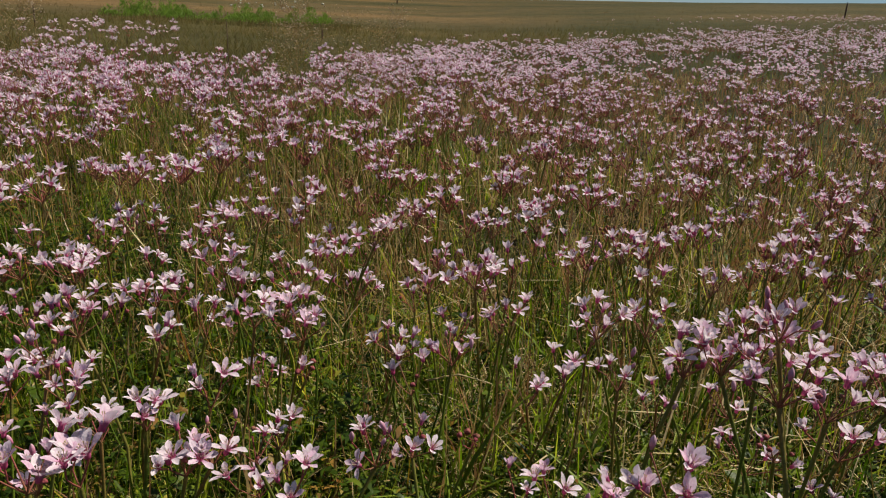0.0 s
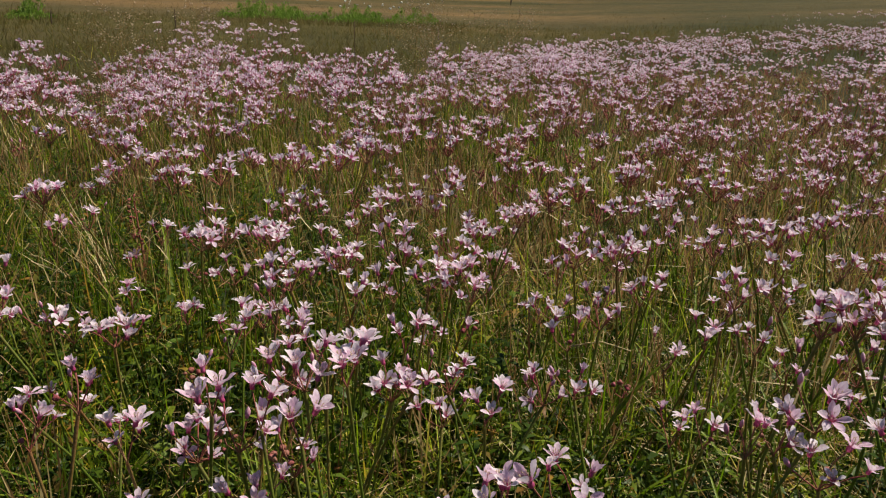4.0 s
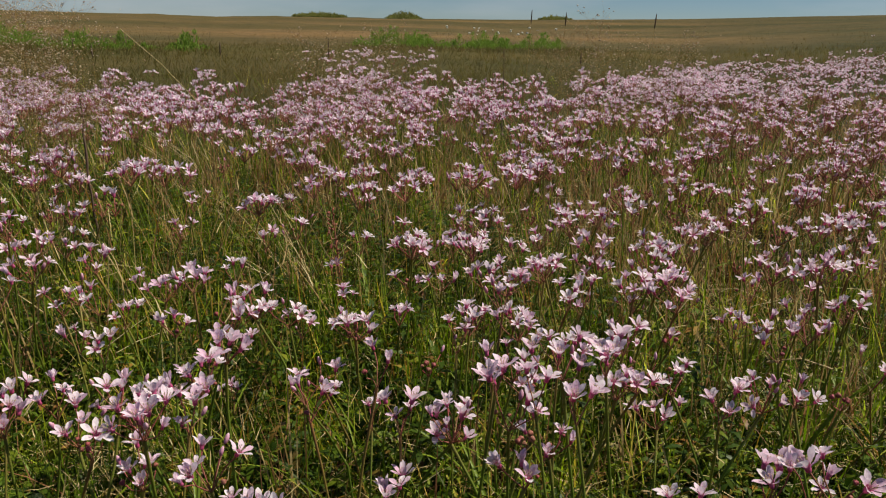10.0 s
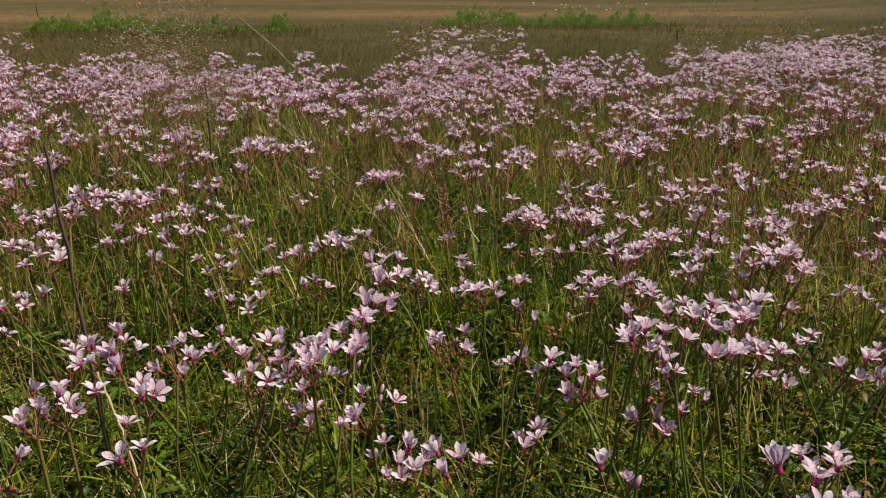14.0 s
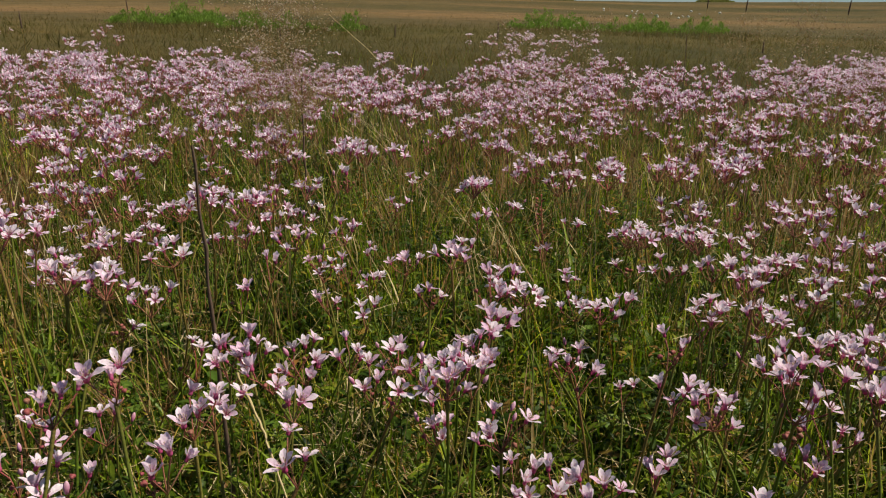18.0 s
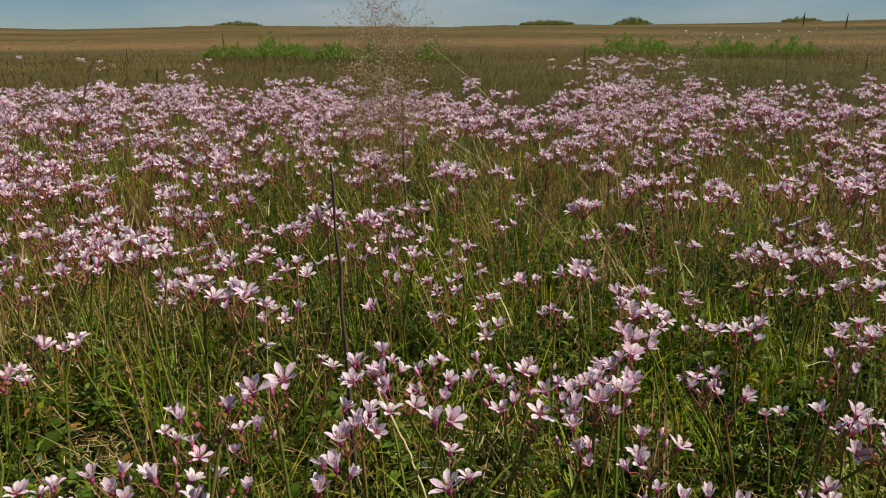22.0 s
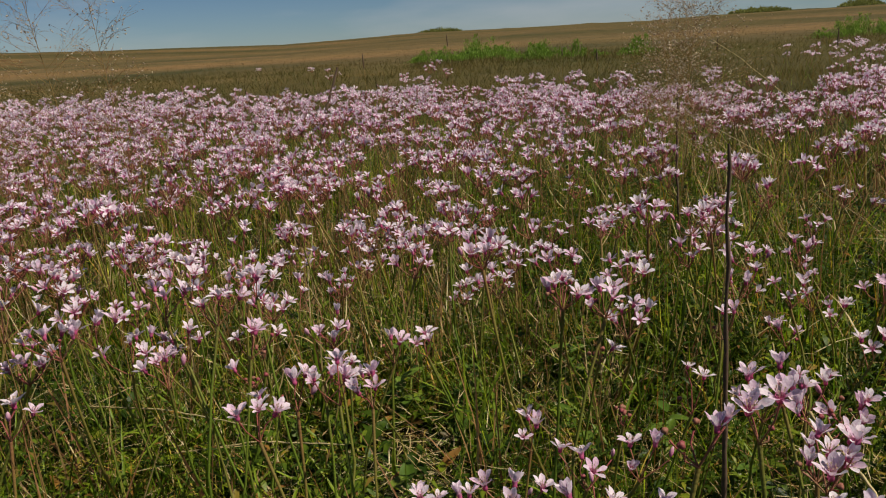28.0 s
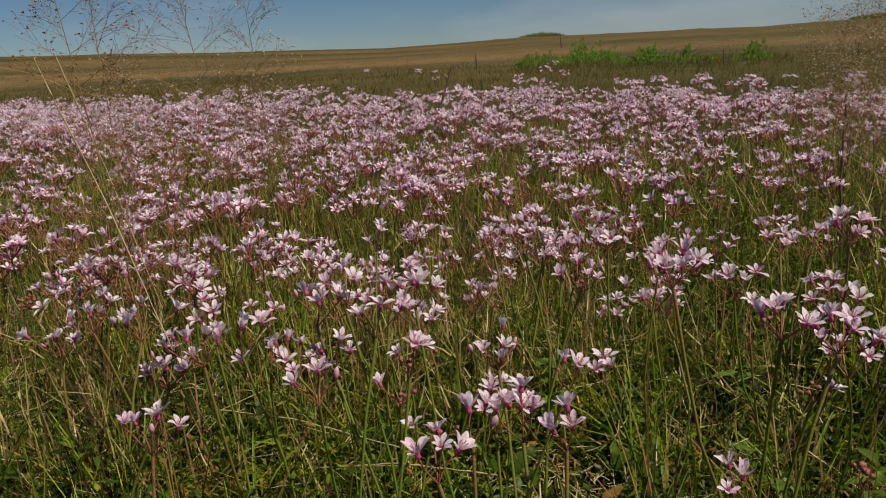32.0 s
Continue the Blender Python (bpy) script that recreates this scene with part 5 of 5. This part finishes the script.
for k, (tx, ty) in enumerate(TUFTS):
    grass_tuft(tx, ty, 9 + k % 5, 0.17 + 0.03 * (k % 4), 4000 + k)


def broad_leaf(length, width, fold, droop):
    q, uv = grid(4, 6)
    v = []
    for j in range(7):
        s = j / 6
        w = width * math.sin(math.pi * (0.04 + 0.93 * s ** 0.85)) ** 0.75
        for i in range(5):
            u = i / 4 - 0.5
            v.append((u * w, length * s, abs(u) * w * fold - droop * length * s * s + 0.02 * length * math.sin(9 * s) * abs(u) * 2))
    return np.array(v), q, uv, np.zeros(len(q), int)


ME_BROAD = [mesh_of("leaf", *broad_leaf(*p)[:3], [M_WEED]) for p in ((0.034, 0.021, 0.35, 0.25), (0.042, 0.019, 0.25, 0.45), (0.026, 0.018, 0.30, 0.15))]
ME_SHOOT = mesh_of("stem", *tube([(0, 0, 0), (0.03, 0.02, 0.5), (0, 0, 1)], [0.0016, 0.0013, 0.0008], 5)[:3], [M_STEM])


def broad_weed(x, y, n, h, size, seed, label="low broad-leaved green weed in the grass"):
    g = random.Random(seed)
    root = tagged(new("broad_leaved_weed"), label, "weed", "broad-leaved weeds")
    root.matrix_basis = pose(x, y, float(terrain(x, y)) - 0.003, g.uniform(-10, 10), g.uniform(-10, 10), g.uniform(0, 360))
    link("stem", ME_SHOOT, root, Matrix.Diagonal((h, h, h, 1)))
    for k in range(n):
        f = 0.25 + 0.75 * k / (n - 1)
        m = Matrix.Translation((0, 0, h * f)) @ Matrix.Rotation(k * 2.4, 4, "Z") @ Matrix.Rotation(radians(g.uniform(5, 50)), 4, "X")
        link("leaf", g.choice(ME_BROAD), root, m @ Matrix.Scale(size * g.uniform(0.65, 1.2), 4))
    return root


for k, (wx, wy, wn_, wh, ws) in enumerate(((-0.67, 1.0, 7, 0.09, 1.5), (-0.70, 0.94, 6, 0.07, 1.1), (-1.47, 0.40, 9, 0.11, 1.0), (-1.33, 0.16, 8, 0.07, 1.1), (-1.12, 0.47, 9, 0.12, 1.0), (-0.87, 0.69, 8, 0.09, 1.0),
                                           (-0.14, 1.59, 8, 0.12, 1.2), (0.03, 1.69, 8, 0.12, 1.2), (-1.39, 0.59, 9, 0.12, 1.0), (-1.16, 0.36, 10, 0.11, 0.9), (-0.98, 0.45, 9, 0.10, 1.0), (-1.52, 0.30, 9, 0.10, 1.0),
                                           (-1.25, 0.40, 9, 0.10, 0.9), (-1.62, 0.42, 8, 0.11, 1.1), (-0.55, 0.72, 7, 0.08, 1.0), (0.15, 0.90, 6, 0.06, 1.0))):
    broad_weed(wx, wy, wn_, wh, ws, 4200 + k)

# ---- far things ----


def leaf_mass(n, rx, ry, h, leaf, seed):
    """Narrow leaves along many upright sprouts in an uneven low clump."""
    g = np.random.default_rng(seed)
    q, uv = grid(1, 2)
    m = max(14, n // (90 if leaf < 0.2 else 10))
    a, rr = g.uniform(0, 6.28, m), np.sqrt(g.random(m))
    sx, sy = rx * rr * np.cos(a), ry * rr * np.sin(a)
    sh = h * (0.35 + 0.85 * g.random(m) ** 1.5) * np.clip(1.08 - rr * rr, 0.10, 1)
    k = g.integers(0, m, n)
    f = g.random(n) ** 0.8
    wide = 0.22 * h * (1.2 - f)
    x, y, z = sx[k] + g.normal(0, 1, n) * wide, sy[k] + g.normal(0, 1, n) * wide, sh[k] * f
    ax = np.stack([g.normal(0, 0.55, n), g.normal(0, 0.55, n), g.uniform(0.4, 1.4, n)], -1)
    v = np.array([(-0.06, 0, 0), (0.06, 0, 0), (-0.12, 0.04, 0.5), (0.12, 0.04, 0.5), (-0.02, 0.15, 1), (0.02, 0.15, 1)]) * leaf
    return stamp((v, q, uv, np.zeros(len(q), int)), turned(ax, g.uniform(0, 6.28, n)) * g.uniform(0.6, 1.5, n)[:, None, None], np.stack([x, y, z], -1))


def polar(az, d):
    return -d * math.sin(radians(az)) - 0.4, d * math.cos(radians(az)) - 0.35


def bush(az, d, rx, ry, h, n, seed, label, mat=None, leaf=0.06, blossoms=0):
    x, y = polar(az, d)
    root = tagged(new("bush"), label, "bush")
    root.matrix_basis = pose(x, y, float(terrain(x, y)) - 0.02, 0, 0, az)
    link("foliage", mesh_of("foliage", *leaf_mass(n, rx, ry, h, leaf, seed)[:3], [mat or M_BUSH]), root)
    g = random.Random(seed)
    for k in range(5):
        sx = g.uniform(-0.6, 0.6) * rx
        link("stem", mesh_of("stem", *tube([(sx, 0, 0), (sx * 1.05, 0.03, h * 0.4), (sx * 1.1, 0.05, h * 0.7)], [0.012, 0.009, 0.005], 5)[:3], [M_STEM]), root)
    blossom = joined([spun([(0.002, 0), (0.028, 0.012), (0.036, 0.03), (0.02, 0.045), (0.002, 0.05)], 6)])
    for k in range(blossoms):
        me = mesh_of("blossom", *blossom[:3], [M_WHITE])
        bx = g.uniform(-0.9, 0.9) * rx
        link("blossom", me, root, pose(bx, g.uniform(-0.6, 0.6) * ry, h * g.uniform(0.8, 1.25)) @ Matrix.Scale(g.uniform(0.6, 1.2), 4), "round white blossom")
    return root


bush(18.5, 23, 1.5, 1.0, 0.55, 7000, 11, "low bright green leafy bush in dark grass")
bush(12.5, 23, 1.3, 1.0, 0.48, 6000, 12, "low green bush topped with white blossoms", None, 0.06, 16)
bush(8.5, 23.5, 0.8, 0.8, 0.48, 3000, 13, "low green bush topped with white blossoms", None, 0.06, 5)
bush(33.2, 18, 0.42, 0.4, 0.42, 2000, 14, "small bright green bush in dark grass")
bush(40.0, 18.5, 0.75, 0.5, 0.44, 3500, 15, "small bright green bush in dark grass")
bush(44.0, 21, 0.9, 0.7, 0.66, 7000, 16, "bright green leafy bush in dark grass")
bush(47.5, 21, 0.7, 0.5, 0.48, 2600, 17, "bright green leafy bush in dark grass")
bush(37.0, 19, 0.6, 0.4, 0.38, 1800, 18, "small green bush in dark grass")
bush(24.7, 165, 5.5, 4.0, 0.85, 4500, 19, "dull green shrub on the ridge", M_SHRUB, 0.4)
bush(18.8, 165, 3.6, 3.0, 1.25, 4500, 20, "dull green shrub on the ridge", M_SHRUB, 0.4)
bush(8.0, 165, 3.5, 3.0, 0.75, 2500, 21, "dull green shrub on the ridge", M_SHRUB, 0.35)
bush(46.5, 165, 4.5, 3.0, 0.75, 2500, 22, "dull green shrub on the ridge", M_SHRUB, 0.35)


def seed_spike(x, y, top, lean, length, label="dark slender seed head on a thin grass stem", r=0.0048):
    root = tagged(new("seed_spike"), label, "grass", "dark seed heads over the meadow")
    z0 = float(terrain(x, y))
    root.matrix_basis = pose(x, y, z0 - 0.005)
    tip = np.array([lean[0], lean[1], top - z0])
    link("stem", mesh_of("stem", *tube([tip * 0, tip * 0.5 + [lean[0] * -0.1, 0, 0], tip * 0.88], [0.0009, 0.0008, 0.0007], 5)[:3], [M_DRY]), root)
    f = np.linspace(0, 1, 9)
    head = [tip * (1 - length / top * (1 - t)) for t in f]
    link("head", mesh_of("head", *tube(head, r * np.array([0.3, 0.8, 1.0, 0.92, 1.0, 0.9, 0.8, 0.6, 0.15]), 7)[:3], [M_STICK]), root, None, "dark brown seed head")
    return root


for x, y, top, lx, ly, ln in ((-1.3, 6.05, 0.79, 0.03, 0.0, 0.11), (-0.99, 5.69, 0.765, 0.04, 0.0, 0.10), (-0.34, 5.32, 0.76, 0.04, 0.0, 0.10), (-5.24, 4.11, 0.665, -0.04, -0.03, 0.10), (-4.9, 2.93, 0.57, -0.02, -0.01, 0.11), (-5.2, 5.5, 0.48, 0.0, 0.0, 0.08),
                              (-3.7, 3.95, 0.51, -0.01, 0.0, 0.09), (-3.2, 4.6, 0.52, 0.01, 0.0, 0.09), (-2.6, 5.1, 0.55, 0.0, 0.0, 0.14), (2.25, 4.5, 0.80, 0.01, 0.0, 0.10), (-0.75, 5.0, 0.5, 0.0, 0.0, 0.08)):
    seed_spike(x, y, top, (lx, ly), ln)


def dock_spike(x, y, h, seed):
    """A rusty seed spike with small bracts."""
    g = random.Random(seed)
    root = tagged(new("dock_spike"), "rust brown seed spike upright in green grass", "weed")
    root.matrix_basis = pose(x, y, float(terrain(x, y)))
    link("stem", mesh_of("stem", *tube([(0, 0, 0), (0.004, 0, h * 0.5), (-0.01, 0.004, h)], [0.0028, 0.0022, 0.001], 6)[:3], [M_PEDICEL]), root)
    n = 48
    f = np.array([g.uniform(0.42, 1.0) for _ in range(n)])
    az = np.array([g.uniform(0, 6.28) for _ in range(n)])
    loc = np.stack([-0.01 * f + np.cos(az) * 0.006, np.sin(az) * 0.006, h * f], -1)
    ax = np.stack([np.cos(az), np.sin(az), np.full(n, 0.7)], -1)
    v = stamp(spun([(0.0004, 0), (0.0026, 0.002), (0.0022, 0.005), (0.0003, 0.008)], 5), turned(ax, az), loc)
    link("seed_head", mesh_of("seed_head", *v[:3], [M_PEDICEL_FIELD]), root)
    return root


dock_spike(-0.87, 1.28, 0.26, 1)
